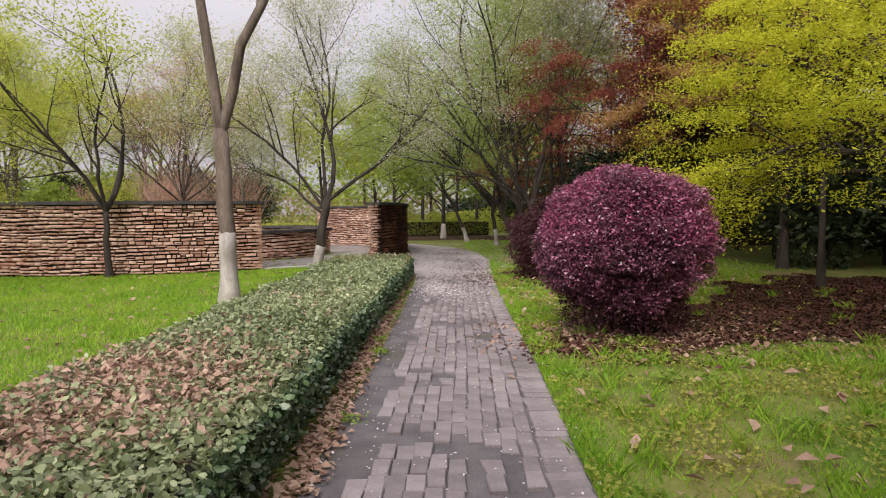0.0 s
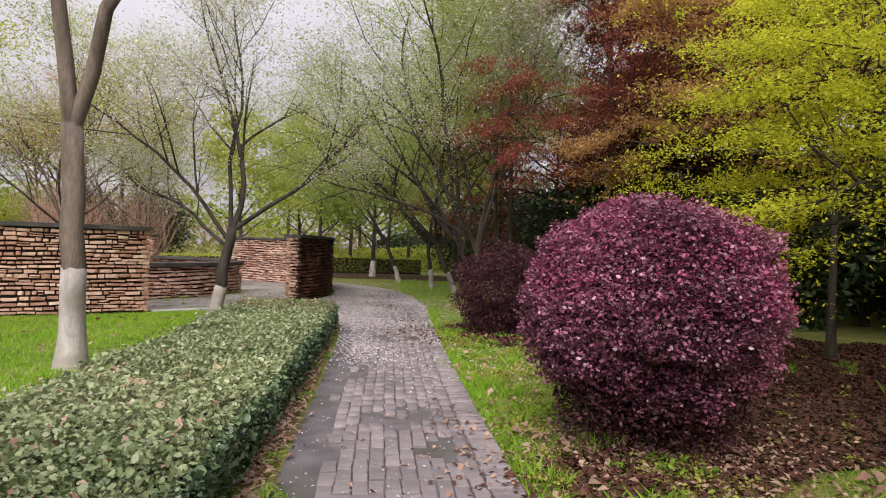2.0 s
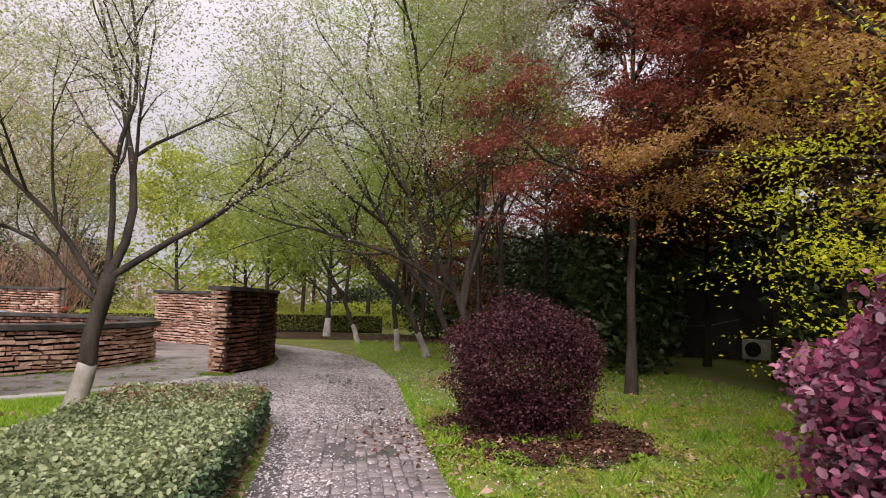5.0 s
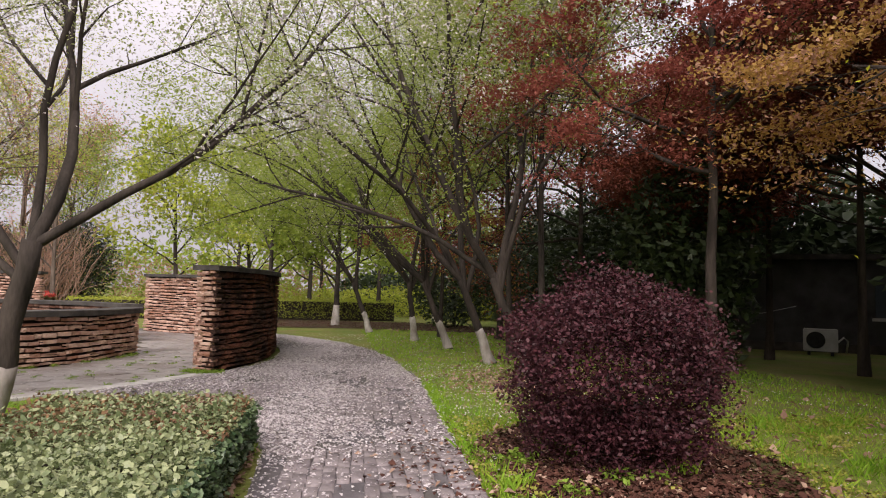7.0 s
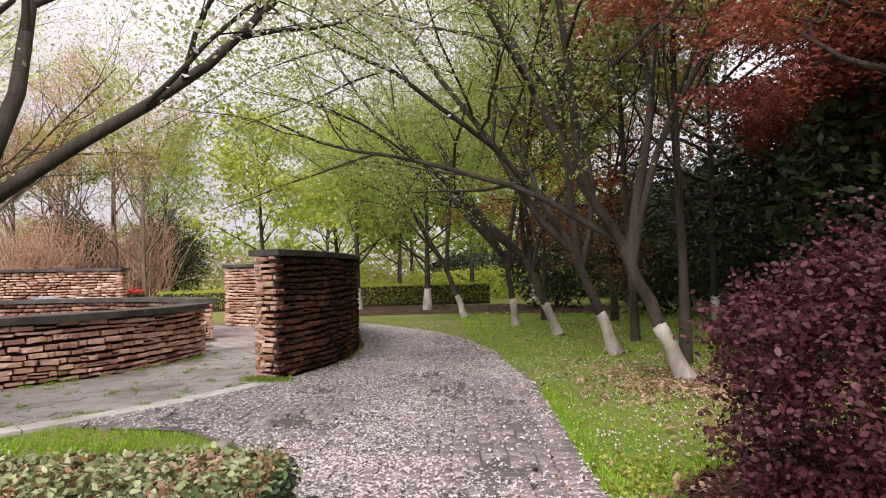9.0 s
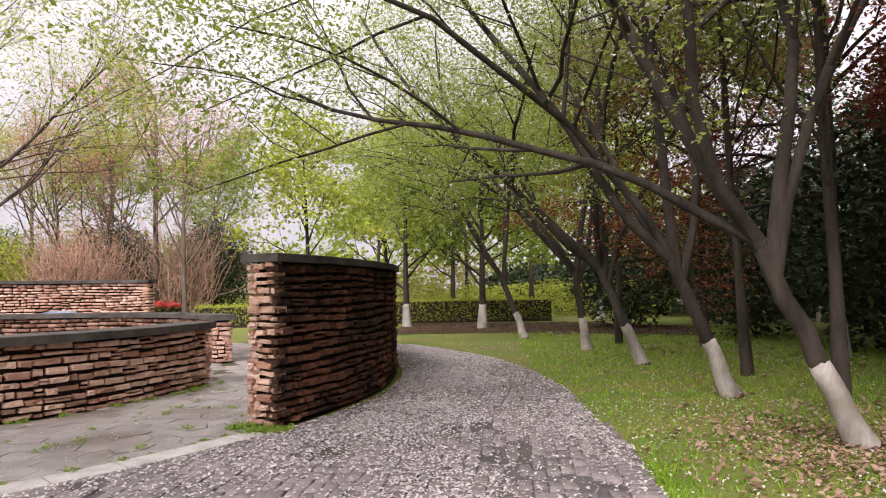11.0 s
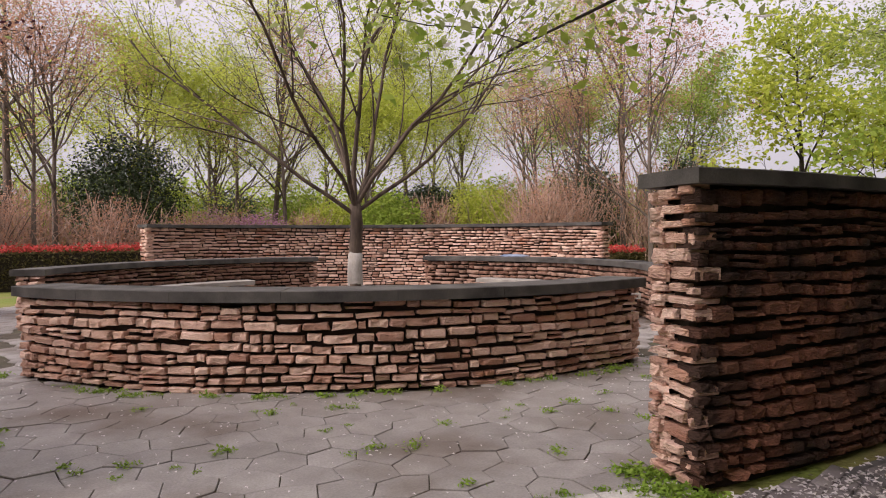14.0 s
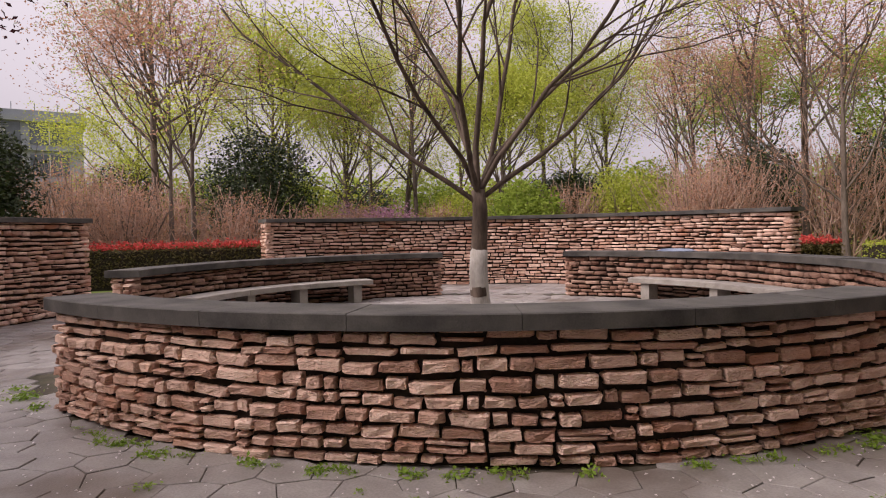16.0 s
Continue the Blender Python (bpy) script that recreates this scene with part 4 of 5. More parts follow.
maple((5.9, 18.8, -0.03), 84, 7.6, M_RED, "maple with dark red leaves", 150, 0.1, 0.06, 3.7, 2, M_RED, 40, 0.8)
maple((7.26, 27.9, -0.03), 85, 7.0, M_RED, "tall maple with dark red leaves", 36, 0.1, 0.08, 4.6, 2, M_ORANGE)
maple((10.5, 20.0, -0.03), 86, 7.5, M_MAROON, "tall maple with dark maroon leaves", 70, 0.12, 0.085, 4.6, 2, M_RED)
maple((5.6, 31.0, -0.03), 87, 6.5, M_RED, "maple with dark red leaves", 26, 0.1, 0.085, 4.2)
maple((11.2, 21.6, -0.03), 90, 8.0, M_MAROON, "tall maple with dark red-brown leaves in shade", 90, 0.1, 0.1, 4.6)
maple((12.2, 17.6, -0.03), 91, 7.5, M_MAROON, "tall maple with dark red-brown leaves in shade", 90, 0.1, 0.1, 4.6)
maple((11.5, 25.0, -0.03), 92, 7.5, M_MAROON, "tall maple with dark red-brown leaves in shade", 80, 0.1, 0.1, 4.6)
maple((15.4, 24.3, -0.03), 93, 7.5, M_MAROON, "tall maple with dark red-brown leaves in shade", 70, 0.1, 0.11, 4.8)
maple((7.0, 5.4, -0.03), 88, 4.2, M_YELLOW, "spreading maple with layered yellow-green leaves", 130, 0.1, 0.044, 3.8, 2, None, 20, 0.55)


def inner_tree(at, seed, h, mats, label):
    return tall_tree(at, seed, h, 0.075, mats[0], 62, 0.065, label, M_BARK_D, 0.45, 56, 0.2, 17, 3.4, mats[1], 0.0, "park_tree")


def evergreen(at, seed, r, h, mat=M_EVER, count=4400, size=0.22, label="dark evergreen bush with dense leaves"):
    return shrub("evergreen_shrub", at, label, "shrub", seed, (r, r, h * 0.52), h * 0.5, mat, count, size, 4, lo=0.5, flat=-h * 0.5, lumpy=2.4)


EV = [(10.0, 17.0, 1.8, 4.4), (7.8, 22.8, 1.6, 5.0), (9.4, 26.0, 1.8, 5.2), (8.6, 28.6, 1.9, 5.2), (7.8, 33.4, 2.0, 5.0), (5.4, 38.5, 2.2, 4.6), (11.5, 30.5, 2.4, 6.0),
      (13.0, 16.0, 2.2, 5.5), (12.5, 10.5, 2.0, 4.6), (9.5, 39, 2.6, 6.0), (14.5, 20.5, 2.0, 5.0), (12.5, 13.0, 2.2, 5.0), (11.5, 34.5, 2.5, 6.0)]
for i, (x, y, r, h) in enumerate(EV):
    evergreen((x, y, -0.03), 120 + i, r, h)

inner_tree((4.1, 22.0, -0.03), 131, 11.5, (M_PALE, M_BLOSSOM), "slender tree with pale leaves and white blossom")
inner_tree((4.4, 25.4, -0.03), 132, 12.0, (M_GREEN, M_PALE), "slender tree with fresh green leaves")
inner_tree((3.6, 31.5, -0.03), 133, 11.0, (M_GREEN, M_PALE), "slender tree with fresh green leaves")

# ---- planting behind the plaza ----


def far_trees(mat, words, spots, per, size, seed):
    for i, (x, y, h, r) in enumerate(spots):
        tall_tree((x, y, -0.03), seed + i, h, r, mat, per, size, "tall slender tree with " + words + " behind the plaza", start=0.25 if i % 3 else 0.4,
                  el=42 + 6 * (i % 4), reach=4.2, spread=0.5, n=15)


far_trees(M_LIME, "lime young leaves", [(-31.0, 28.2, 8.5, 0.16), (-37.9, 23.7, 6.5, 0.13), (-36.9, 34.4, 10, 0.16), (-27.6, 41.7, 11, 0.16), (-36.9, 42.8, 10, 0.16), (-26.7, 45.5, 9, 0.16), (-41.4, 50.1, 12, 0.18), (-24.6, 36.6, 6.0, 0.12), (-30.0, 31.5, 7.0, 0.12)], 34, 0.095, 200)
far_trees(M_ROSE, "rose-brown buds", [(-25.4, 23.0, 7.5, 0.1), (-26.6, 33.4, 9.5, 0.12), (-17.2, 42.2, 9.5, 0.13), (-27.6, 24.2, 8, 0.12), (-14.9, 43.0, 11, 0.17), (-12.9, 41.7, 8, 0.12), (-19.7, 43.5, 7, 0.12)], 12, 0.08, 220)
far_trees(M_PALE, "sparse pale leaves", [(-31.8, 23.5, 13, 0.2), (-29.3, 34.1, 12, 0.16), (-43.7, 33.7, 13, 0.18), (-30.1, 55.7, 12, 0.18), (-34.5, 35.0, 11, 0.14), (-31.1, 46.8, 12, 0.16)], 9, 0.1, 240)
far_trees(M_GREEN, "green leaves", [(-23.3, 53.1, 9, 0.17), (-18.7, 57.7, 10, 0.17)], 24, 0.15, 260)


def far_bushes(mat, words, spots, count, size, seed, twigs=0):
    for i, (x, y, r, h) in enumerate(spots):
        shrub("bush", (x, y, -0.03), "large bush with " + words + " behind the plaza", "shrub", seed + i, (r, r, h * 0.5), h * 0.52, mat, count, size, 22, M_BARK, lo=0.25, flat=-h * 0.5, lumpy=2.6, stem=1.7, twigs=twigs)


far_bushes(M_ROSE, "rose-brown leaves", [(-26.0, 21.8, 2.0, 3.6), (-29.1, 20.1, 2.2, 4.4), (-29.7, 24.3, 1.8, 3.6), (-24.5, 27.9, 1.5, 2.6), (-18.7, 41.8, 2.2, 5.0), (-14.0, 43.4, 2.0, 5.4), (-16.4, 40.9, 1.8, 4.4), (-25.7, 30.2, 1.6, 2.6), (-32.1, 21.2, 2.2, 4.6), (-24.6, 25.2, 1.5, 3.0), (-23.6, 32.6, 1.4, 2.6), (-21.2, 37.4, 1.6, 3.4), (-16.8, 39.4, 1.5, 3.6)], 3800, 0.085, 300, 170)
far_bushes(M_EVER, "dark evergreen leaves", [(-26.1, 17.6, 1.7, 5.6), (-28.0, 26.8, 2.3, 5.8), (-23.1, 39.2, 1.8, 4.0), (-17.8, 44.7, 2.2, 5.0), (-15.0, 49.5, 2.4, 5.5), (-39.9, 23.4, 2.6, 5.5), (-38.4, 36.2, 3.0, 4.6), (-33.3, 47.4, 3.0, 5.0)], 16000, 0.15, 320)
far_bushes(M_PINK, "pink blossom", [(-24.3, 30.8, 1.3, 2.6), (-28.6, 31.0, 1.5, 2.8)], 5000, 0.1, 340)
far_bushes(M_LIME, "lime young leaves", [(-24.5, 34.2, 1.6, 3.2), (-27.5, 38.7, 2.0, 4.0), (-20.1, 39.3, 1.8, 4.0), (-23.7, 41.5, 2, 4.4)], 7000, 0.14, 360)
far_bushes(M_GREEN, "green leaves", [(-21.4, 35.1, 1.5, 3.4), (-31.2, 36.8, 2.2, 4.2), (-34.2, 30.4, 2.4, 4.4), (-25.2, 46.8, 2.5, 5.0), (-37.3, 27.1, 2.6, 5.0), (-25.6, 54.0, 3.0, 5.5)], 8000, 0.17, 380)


def far_woods(mat, seed, r0, r1, a0, a1, top, n, size, label):
    """Distant undergrowth in a lumpy belt round the park."""
    rng = np.random.default_rng(seed)
    a, r = rng.uniform(a0, a1, n), rng.uniform(r0, r1, n)
    x, y = CX + r * np.cos(np.radians(a)), CY + r * np.sin(np.radians(a))
    ht = np.array([top * (0.75 + 0.6 * noise.noise(Vector((p * 0.16, q * 0.16, seed)))) for p, q in zip(x, y)])
    c = np.column_stack([x, y, ht * rng.uniform(0, 1, n) ** 0.8])
    ob = new("far_woods", quads_mesh("far_woods", leaf_quads(rng, c, size), mat))
    tagged(ob, label, "woods", kind="stuff")


far_woods(M_GREEN, 3, 36, 50, 40, 185, 7.0, 22000, 0.5, "distant belt of green undergrowth and young trees")
far_woods(M_ROSE, 4, 24, 38, 70, 230, 4.6, 40000, 0.15, "distant belt of rose-brown bare shrubs")
far_woods(M_EVER, 5, 27, 36, -75, 55, 6.5, 24000, 0.52, "dense dark evergreen belt beyond the shaded lawn")
far_woods(M_EVER, 7, 31, 40, 35, 72, 3.2, 9000, 0.42, "dark low undergrowth beyond the lawn")
far_woods(M_LIME, 8, 27, 31, 48, 90, 2.2, 9000, 0.2, "yellow-green low shrubs beyond the lawn")
far_woods(M_EVER, 9, 27, 35, -28, 32, 10.0, 20000, 0.55, "tall dark evergreen belt behind the service building")
far_woods(M_LIME, 10, 25, 34, 100, 175, 4.6, 22000, 0.14, "belt of lime young trees behind the plaza")
far_woods(M_LIME, 6, 36, 46, 200, 300, 5.0, 12000, 0.5, "distant belt of lime young trees")


def clipped_hedge(name, p0, p1, width, h, mat, top, label, seed, n):
    rng = np.random.default_rng(seed)
    root = empty(name, (*p0, -0.03), label, "hedge")
    v = np.array(p1) - np.array(p0)
    ln = float(np.hypot(*v))
    ux, uy = v / ln
    u, w, z = rng.uniform(0, ln, n), rng.uniform(-width / 2, width / 2, n), rng.uniform(0.1, h, n)
    face = rng.integers(0, 3, n)
    w = np.where(face == 0, -width / 2 + rng.normal(size=n) * 0.04, np.where(face == 1, width / 2 + rng.normal(size=n) * 0.04, w))
    z = np.where(face == 2, h + rng.normal(size=n) * 0.05, z)
    c = np.stack([u * ux - w * uy, u * uy + w * ux, z], axis=1)
    child("foliage", quads_mesh("foliage", leaf_quads(rng, c, 0.09), mat), root)
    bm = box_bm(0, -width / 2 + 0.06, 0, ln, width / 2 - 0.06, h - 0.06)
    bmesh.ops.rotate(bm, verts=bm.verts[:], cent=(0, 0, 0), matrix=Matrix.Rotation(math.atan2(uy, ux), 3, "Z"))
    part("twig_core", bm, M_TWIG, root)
    if top:
        u, w = rng.uniform(0, ln, n // 2), rng.uniform(-width / 2, width / 2, n // 2)
        c = np.stack([u * ux - w * uy, u * uy + w * ux, h + np.abs(rng.normal(size=n // 2)) * 0.09], axis=1)
        child("shoot_layer", quads_mesh("shoot_layer", leaf_quads(rng, c, 0.09), top), root, "bright red young shoots")


clipped_hedge("photinia_hedge", (-23.6, 19.8), (-21.8, 26.0), 1.2, 1.15, M_HSIDE, M_PHOT, "clipped green hedge topped with red shoots", 401, 9000)
clipped_hedge("photinia_hedge", (-12.6, 37.4), (-12.0, 38.8), 1.0, 0.95, M_HSIDE, M_PHOT, "clipped green hedge topped with red shoots", 402, 4000)
clipped_hedge("low_hedge", (-4.5, 43.0), (3.0, 44.0), 1.2, 1.0, M_LIME, None, "clipped yellow-green hedge at the lawn's end", 403, 6000)
clipped_hedge("low_hedge", (-12.0, 41.0), (-5.5, 42.5), 1.2, 0.9, M_LIME, None, "clipped yellow-green hedge at the lawn's end", 404, 5000)

MORE = [(-1.5, 47, 9, M_GREEN), (2.5, 48, 10, M_GREEN), (-5, 49, 9, M_LIME), (5.5, 45, 9, M_GREEN), (-8.5, 46, 9, M_LIME), (-1, 56, 12, M_GREEN), (4, 58, 12, M_GREEN), (-7, 57, 12, M_PALE),
        (9.5, 50, 11, M_GREEN), (0.0, 38.5, 6.5, M_GREEN), (-3.0, 40, 6.5, M_GREEN), (13, 40, 11, M_EVER), (16, 32, 10, M_EVER), (17, 20, 10, M_EVER), (15, 8, 9, M_GREEN), (12.5, 3, 8, M_YELLOW),
        (-27, 6.5, 8, M_LIME), (-22, 6, 9, M_LIME), (-15, 8, 8, M_LIME), (-18, -3, 9, M_LIME), (8, -6, 9, M_GREEN), (-8, -8, 9, M_LIME), (16, -4, 9, M_GREEN), (0, -14, 9, M_GREEN)]
for i, (x, y, h, mat) in enumerate(MORE):
    tall_tree((x, y, -0.03), 500 + i, h, 0.14, mat, 9 if y > 0 else 4, 0.24, "park tree with " + {M_GREEN: "green leaves", M_LIME: "lime young leaves", M_PALE: "pale young leaves", M_EVER: "dark leaves",
              M_YELLOW: "yellow-green leaves"}[mat], M_BARK_D, 0.5, 40, 0.2, 12, 2.8, name="park_tree", wash=0.9)

# ---- benches in the ring ----


def bench(a0, a1):
    root = empty("curved_bench", (0, 0, 0), "curved stone slab bench on stone supports along the wall", "bench")
    n = 3
    for k in range(n):
        b0, b1 = a0 + (a1 - a0) * k / n, a0 + (a1 - a0) * (k + 1) / n
        part("seat", arc_solid(4.62, 5.10, b0 + 0.04, b1 - 0.04, 0.38, 0.48, 1.5, 0.01), M_BENCH, root)
    for k in range(4):
        b = a0 + 4 + (a1 - a0 - 8) * k / 3
        part("support", arc_solid(4.70, 5.02, b - 1.1, b + 1.1, -0.02, 0.38, 1.0, 0.01), M_BENCH, root)


bench(-186, -132)
bench(40, 104)

# blue-grey folded sheet on the coping
bm = bmesh.new()
bmesh.ops.create_grid(bm, x_segments=12, y_segments=6, size=0.5)
for v in bm.verts:
    e = max(abs(v.co.x), abs(v.co.y)) * 2
    v.co = Vector((v.co.x * 0.75, v.co.y * 0.3, 0.012 + 0.05 * (1 - e ** 4) + 0.012 * noise.noise(v.co * 7)))
M_TARP = material("blue_grey_sheet", (0.10, 0.13, 0.20), (0.22, 0.26, 0.34), scale=5, rough=0.4, bump=0.3)
me = bpy.data.meshes.new("folded_sheet")
bm.to_mesh(me)
bm.free()
me.materials.append(M_TARP)
ob = tagged(new("folded_sheet", me), "blue-grey folded plastic sheet lying on the coping", "sheet")
ob.location, ob.rotation_euler = (*polar(5.44, 97), RING_TOP), (0, 0, radians(7))

# ---- service building and condenser unit ----


def service_building():
    root = empty("service_building", (15.5, 27.5, 0), "low dark grey rendered building among the trees", "building")
    root.rotation_euler = (0, 0, radians(-28))
    part("wall", box_bm(-3.5, 0, -0.1, 6, 6, 2.9, 0.02), M_PLASTER, root)
    part("roof", box_bm(-3.8, -0.3, 2.9, 6.3, 6.3, 3.08, 0.02), M_CAP, root, "flat dark roof slab")
    part("plinth", box_bm(-3.55, -0.06, -0.1, 6.05, 0.0, 0.25, 0.01), M_CAP, root)
    sag = [(-6.5, -1.2, 1.25), (-5.0, -0.9, 1.1), (-3.5, -0.5, 1.05), (-2.0, -0.2, 1.15), (-1.0, -0.02, 1.4)]
    child("cable", tubes_mesh("cable", [(sag, [0.012] * 5)], M_WHITE, 5), root, "pale sagging cable")
    win = part("window", box_bm(1.2, -0.03, 1.1, 2.6, 0.05, 2.1, 0.01), M_GLASS, root)
    part("frame", box_bm(1.1, -0.05, 1.0, 2.7, -0.031, 1.1, 0.008), M_WHITE, win)
    return root


service_building()


def condenser():
    root = empty("air_conditioner_unit", (14.3, 26.55, -0.03), "white outdoor air conditioner unit beside the grey wall", "air conditioner")
    root.rotation_euler = (0, 0, radians(-40))
    part("casing", box_bm(-0.45, -0.17, 0.12, 0.45, 0.17, 0.78, 0.02), M_WHITE, root)
    bm = bmesh.new()
    bmesh.ops.create_cone(bm, cap_ends=True, segments=28, radius1=0.25, radius2=0.24, depth=0.03)
    bmesh.ops.rotate(bm, verts=bm.verts[:], cent=(0, 0, 0), matrix=Matrix.Rotation(radians(90), 3, "X"))
    bmesh.ops.translate(bm, verts=bm.verts[:], vec=(-0.12, -0.186, 0.45))
    part("fan_grille", bm, M_BLACK, root, "round dark fan grille")
    for x in (-0.3, 0.3):
        part("foot", box_bm(x - 0.04, -0.2, 0.0, x + 0.04, 0.2, 0.12, 0.008), M_BLACK, root)
    c = [(0.45, 0.05, 0.4), (0.6, 0.05, 0.55), (0.7, 0.1, 0.45), (0.66, 0.2, 0.1)]
    child("hose", tubes_mesh("hose", [(c, [0.03] * 4)], M_WHITE, 8), root)


condenser()

# ---- far office building ----


def office(at, rz):
    root = empty("office_building", at, "distant pale office building with glazed storeys and flat roof", "building")
    root.rotation_euler = (0, 0, radians(rz))
    part("wall", box_bm(-14, 0, -0.5, 14, 14, 14), M_FACADE, root)
    part("roof", box_bm(-14.4, -0.5, 14, 14.4, 14.4, 14.6), M_FACADE, root)
    part("parapet", box_bm(-14.2, -0.2, 14.6, 14.2, 0.1, 15.2), M_FACADE, root)
    part("plant_room", box_bm(-9, 4, 14.6, 2, 10, 17.0), M_FACADE, root)
    for s in range(4):
        part("ledge", box_bm(-14.1, -0.35, 0.7 + s * 3.4, 14.1, 0.0, 1.0 + s * 3.4), M_FACADE, root)
        for k in range(6):
            x = -13.0 + k * 4.4
            w = part("window", box_bm(x, -0.08, 1.4 + s * 3.4, x + 3.6, 0.1, 3.7 + s * 3.4), M_GLASS, root)
            part("frame", box_bm(x + 1.74, -0.14, 1.4 + s * 3.4, x + 1.86, -0.081, 3.7 + s * 3.4), M_WHITE, w)
    for k in range(14):
        x = -13.6 + k * 2.1
        part("rail_post", box_bm(x, -0.1, 15.2, x + 0.08, -0.02, 16.0), M_FACADE, root)


office((-84, 9.9, 0), 90)

# ---- paving pieces ----


def brick_template(seed, l, w):
    r = np.random.default_rng(seed)
    c = 0.006
    x, y = w / 2, l / 2
    jit = r.normal(size=(4, 2)) * 0.004
    if seed % 3 == 0:
        jit[seed % 4] *= 5
    cor = [(-x, -y), (x, -y), (x, y), (-x, y)]
    v = []
    for z, s in ((-0.05, 0), (-c, 0), (0, c)):
        for k, (a, b) in enumerate(cor):
            v.append((a - math.copysign(s, a) + jit[k][0], b - math.copysign(s, b) + jit[k][1], z + (r.normal() * 0.0015 if z == 0 else 0)))
    f = [(8, 9, 10, 11)]
    for k in range(4):
        j = (k + 1) % 4
        f += [(k, j, 4 + j, 4 + k), (4 + k, 4 + j, 8 + j, 8 + k)]
    return np.array(v), f


BW, BL = 0.112, 0.232
BRICKS = [brick_template(600 + i, BL - 0.008, BW - 0.007) for i in range(9)]
BRICK_MESH = [mesh_from("brick", v, f, M_BRICK) for v, f in BRICKS]


def lay_bricks():
    rng = np.random.default_rng(77)
    spots = []
    for col in range(44):
        off = rng.uniform(0, BL) if col % 2 else rng.uniform(0, 0.06)
        for row in range(-10, 96):
            y = row * BL + off
            xr = lerp(PATH_R, y)
            x = xr - 0.25 - (col + 0.5) * BW
            if y < 15.4 and col > 14:
                continue
            spots.append((x, y, 0.0, col))
    for y in np.arange(-2, 21.5, BW + 0.002):
        spots.append((lerp(PATH_R, y) - 0.125, y, 90.0, 0))
    for r in np.arange(8.85, 12.4, BW + 0.002):
        a = -24.0 + rng.uniform(0, 1)
        while a < 66:
            rad = radians(a)
            spots.append((CX + r * math.cos(rad), CY + r * math.sin(rad), a, -1))
            a += math.degrees(BL / r)
    pts = np.array([s[:2] for s in spots])
    ok = inside(pts, outline)
    ang = np.degrees(np.arctan2(pts[:, 1] - CY, pts[:, 0] - CX))
    root = empty("brick_paving", (0, 0, 0), "worn grey-pink brick paving with missing and uneven bricks", "paving", kind="structure")
    vs, ls, ss, base, single = [], [], [], 0, 0
    for (x, y, a, col), good, an in zip(spots, ok, ang):
        if not good or (col >= 0 and an > -15) or (col < 0 and an <= -15):
            continue
        if col >= 0 and a == 0 and x - lerp(PATH_L, y) < 0.3 + 0.2 * noise.noise(Vector((x, y * 0.8, 4))) and y < 15.5:
            continue
        patch = noise.noise(Vector((x * 1.6, y * 1.1, 8.0)))
        if patch > 0.24 and a == 0 and rng.random() < 0.8:
            continue
        k = int(rng.integers(0, 9))
        m = pose(x + rng.normal() * 0.002, y, 0.0 + rng.normal() * 0.0045 + (0.008 if patch > 0.12 else 0), rng.normal() * 0.7, rng.normal() * 0.9, a + rng.normal() * 0.9)
        if 3.0 < y < 8.2 and single < 300:
            ob = child("brick", BRICK_MESH[k], root)
            ob.matrix_local = m
            single += 1
        else:
            v, f = BRICKS[k]
            mm = np.array(m)
            vs.append(v @ mm[:3, :3].T + mm[:3, 3])
            for q in f:
                ls.extend(i + base for i in q)
                ss.append(len(q))
            base += len(v)
    child("brickwork", poly_mesh("brickwork", np.concatenate(vs), ls, ss, M_BRICK_J), root)["kind"] = "stuff"


lay_bricks()


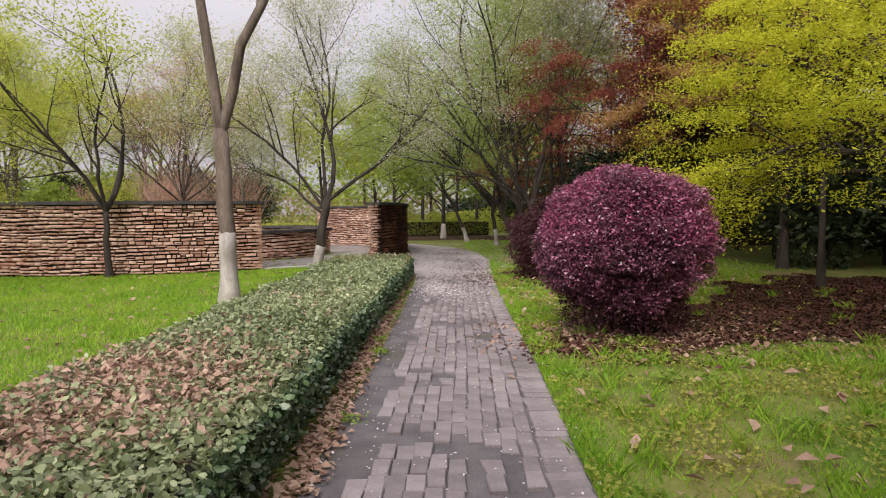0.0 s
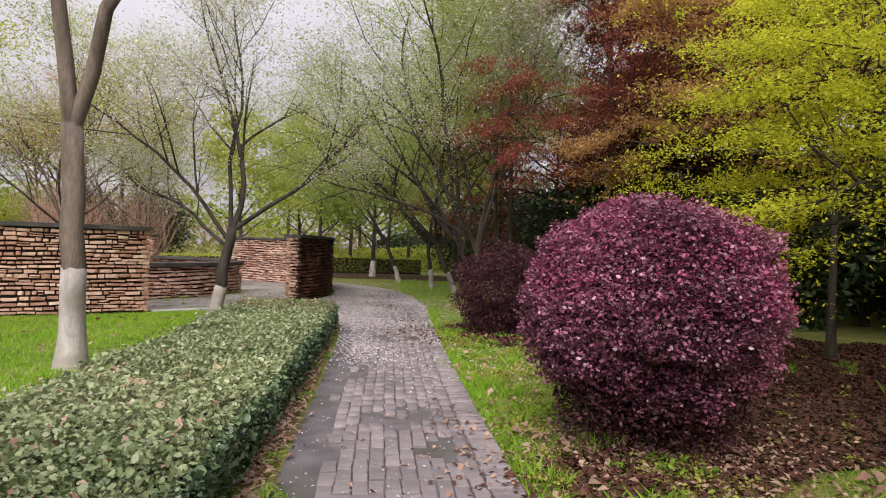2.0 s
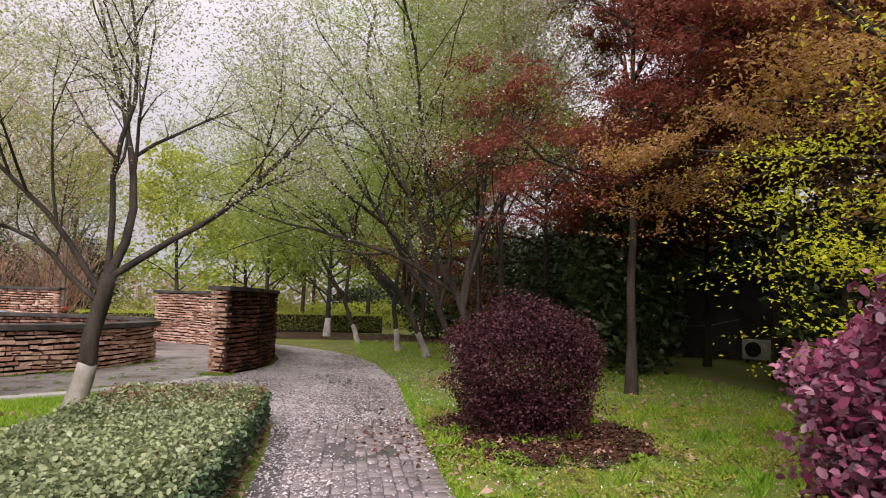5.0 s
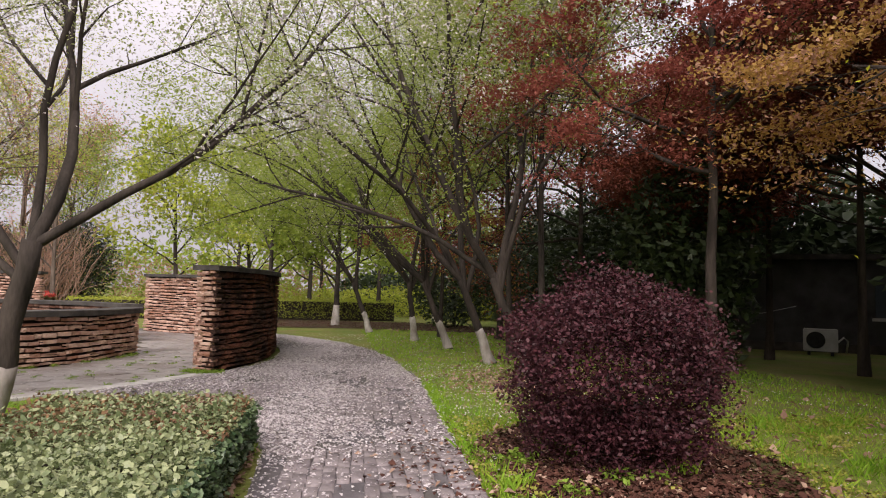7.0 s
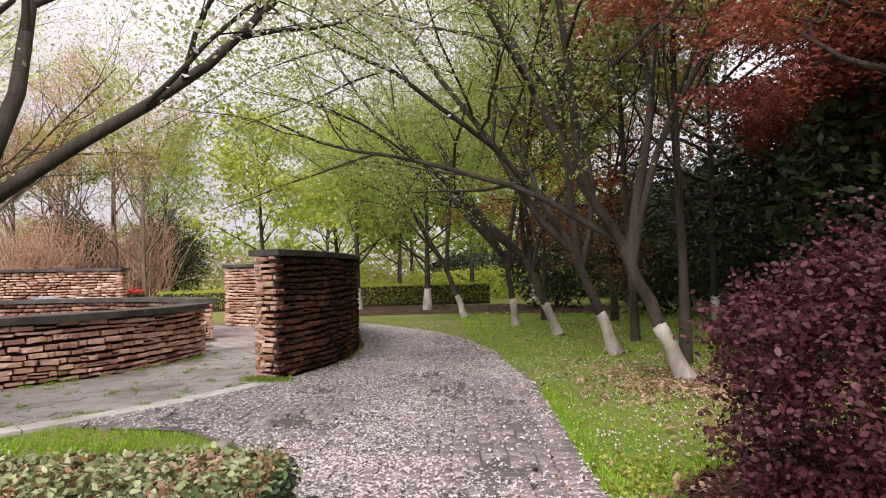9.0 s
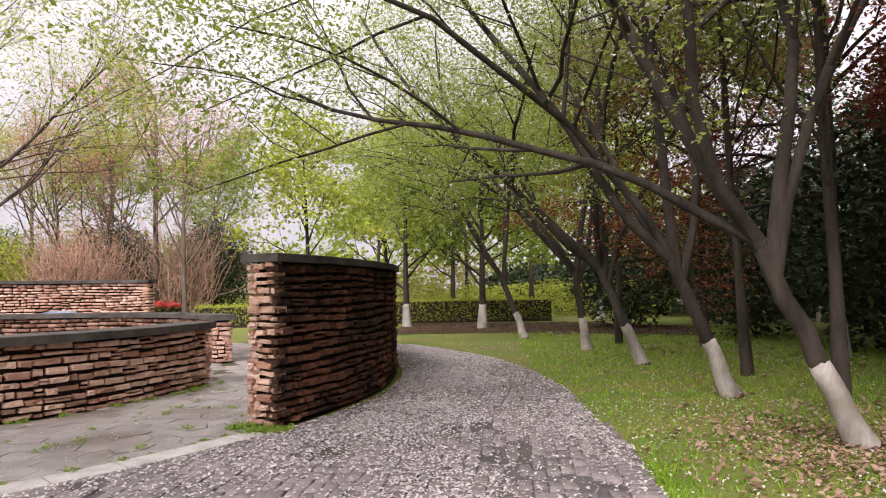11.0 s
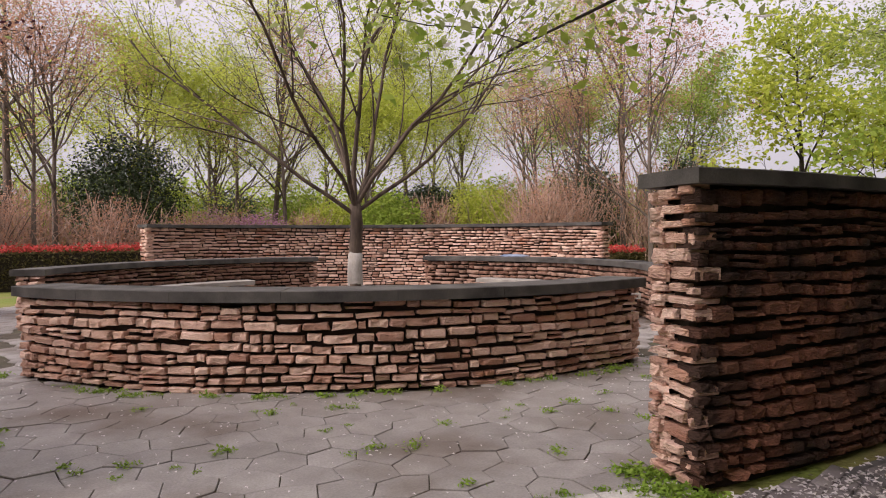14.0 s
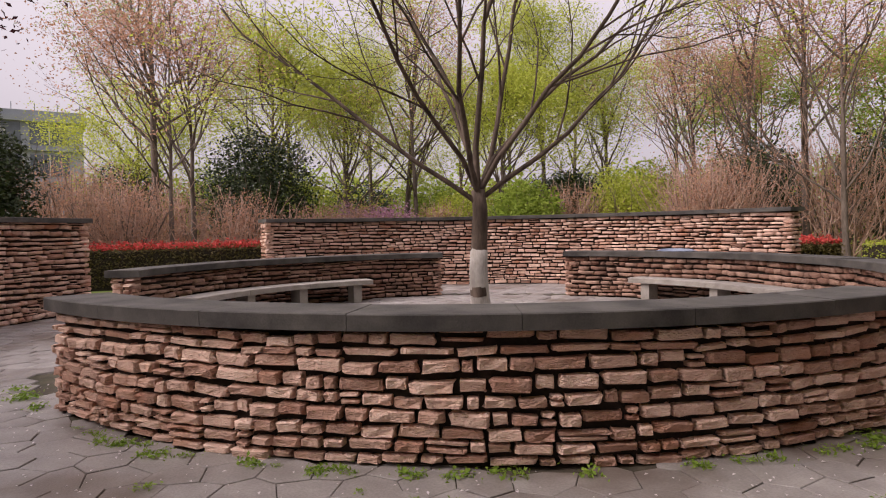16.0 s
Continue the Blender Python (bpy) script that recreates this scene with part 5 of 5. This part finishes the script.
def lay_slabs():
    """Irregular six-sided slabs: a honeycomb with shifted corners."""
    rng = np.random.default_rng(78)
    s = 0.205
    root = empty("slab_paving", (0, 0, 0), "grey irregular hexagonal paving slabs with weedy joints", "paving", kind="structure")
    vs, ls, ss, base, single = [], [], [], 0, 0

    def corner(x, y):
        v = Vector((round(x, 2) * 3.1, round(y, 2) * 3.1, 1.0))
        return x + 0.12 * noise.noise(v), y + 0.12 * noise.noise(v + Vector((40, 0, 0)))
    for j in range(-29, 30):
        for i in range(-26, 27):
            x0, y0 = CX + i * s * math.sqrt(3) + (j % 2) * s * math.sqrt(3) / 2, CY + j * s * 1.5
            r = math.hypot(x0 - CX, y0 - CY)
            if r > 8.5 or 5.32 < r < 5.55:
                continue
            cs = [corner(x0 + s * math.cos(radians(60 * k + 30)), y0 + s * math.sin(radians(60 * k + 30))) for k in range(6)]
            cs = [(x, y) if math.hypot(x - CX, y - CY) < 8.43 else (CX + (x - CX) * 8.43 / math.hypot(x - CX, y - CY), CY + (y - CY) * 8.43 / math.hypot(x - CX, y - CY)) for x, y in cs]
            if r > 8.43:
                x0, y0 = sum(c[0] for c in cs) / 6, sum(c[1] for c in cs) / 6
                if max(math.hypot(c[0] - x0, c[1] - y0) for c in cs) < 0.12:
                    continue
            zt = rng.normal() * 0.003
            v, f = [], []
            for z, inset in ((-0.04, 0.004), (zt - 0.003, 0.004), (zt, 0.009)):
                for (x, y) in cs:
                    d = math.hypot(x - x0, y - y0)
                    q = max(0.2, 1 - inset / max(d, 0.02))
                    v.append((x0 + (x - x0) * q, y0 + (y - y0) * q, z))
            f.append(tuple(range(12, 18)))
            for k in range(6):
                m = (k + 1) % 6
                f += [(k, m, 6 + m, 6 + k), (6 + k, 6 + m, 12 + m, 12 + k)]
            an = math.degrees(math.atan2(y0 - CY, x0 - CX))
            if r > 5.6 and -72 < an < -8 and single < 300:
                child("slab", mesh_from("slab", v, f, M_TILE), root)
                single += 1
            else:
                vs += v
                for q in f:
                    ls.extend(t + base for t in q)
                    ss.append(len(q))
                base += len(v)
    child("slabwork", poly_mesh("slabwork", vs, ls, ss, M_TILE_J), root)["kind"] = "stuff"


lay_slabs()


def weeds():
    rng = np.random.default_rng(79)
    spots = []
    for _ in range(46):
        a = rng.uniform(-88, 0)
        spots.append((*polar(5.74 + abs(rng.normal()) * 0.05, a), rng.uniform(0.03, 0.09)))
    for _ in range(55):
        spots.append((*polar(rng.uniform(5.8, 8.4), rng.uniform(-85, 0)), rng.uniform(0.03, 0.08)))
    for _ in range(26):
        spots.append((*polar(8.42, rng.uniform(-54, -25)), rng.uniform(0.02, 0.06)))
    for _ in range(16):
        spots.append((*polar(8.2 + rng.uniform(0, 0.6), -24.9 + rng.normal() * 0.4), rng.uniform(0.06, 0.12)))
    for _ in range(20):
        spots.append((*polar(8.1, rng.uniform(-100, -60)), rng.uniform(0.03, 0.08)))
    for _ in range(60):
        y = rng.uniform(3, 16)
        spots.append((lerp(PATH_R, y) + 0.2 + abs(rng.normal()) * 0.9, y, rng.uniform(0.06, 0.15)))
    for _ in range(12):
        y = rng.uniform(3, 14)
        spots.append((-0.78 + rng.normal() * 0.06, y, rng.uniform(0.05, 0.1)))
    for x, y, r in spots:
        n = int(26 + r * 300)
        c = rng.normal(size=(n, 3)) * np.array([r, r, r * 0.35]) * 0.6
        c[:, 2] = np.abs(c[:, 2]) + 0.008
        ob = new("weed_clump", quads_mesh("weed_clump", leaf_quads(rng, c, r * 0.45, 0.8, 0.5), M_WEED))
        ob.location = (x, y, 0.0)
        tagged(ob, "small green weed clump growing in the joints", "weed", "weeds in the paving", "stuff")


weeds()
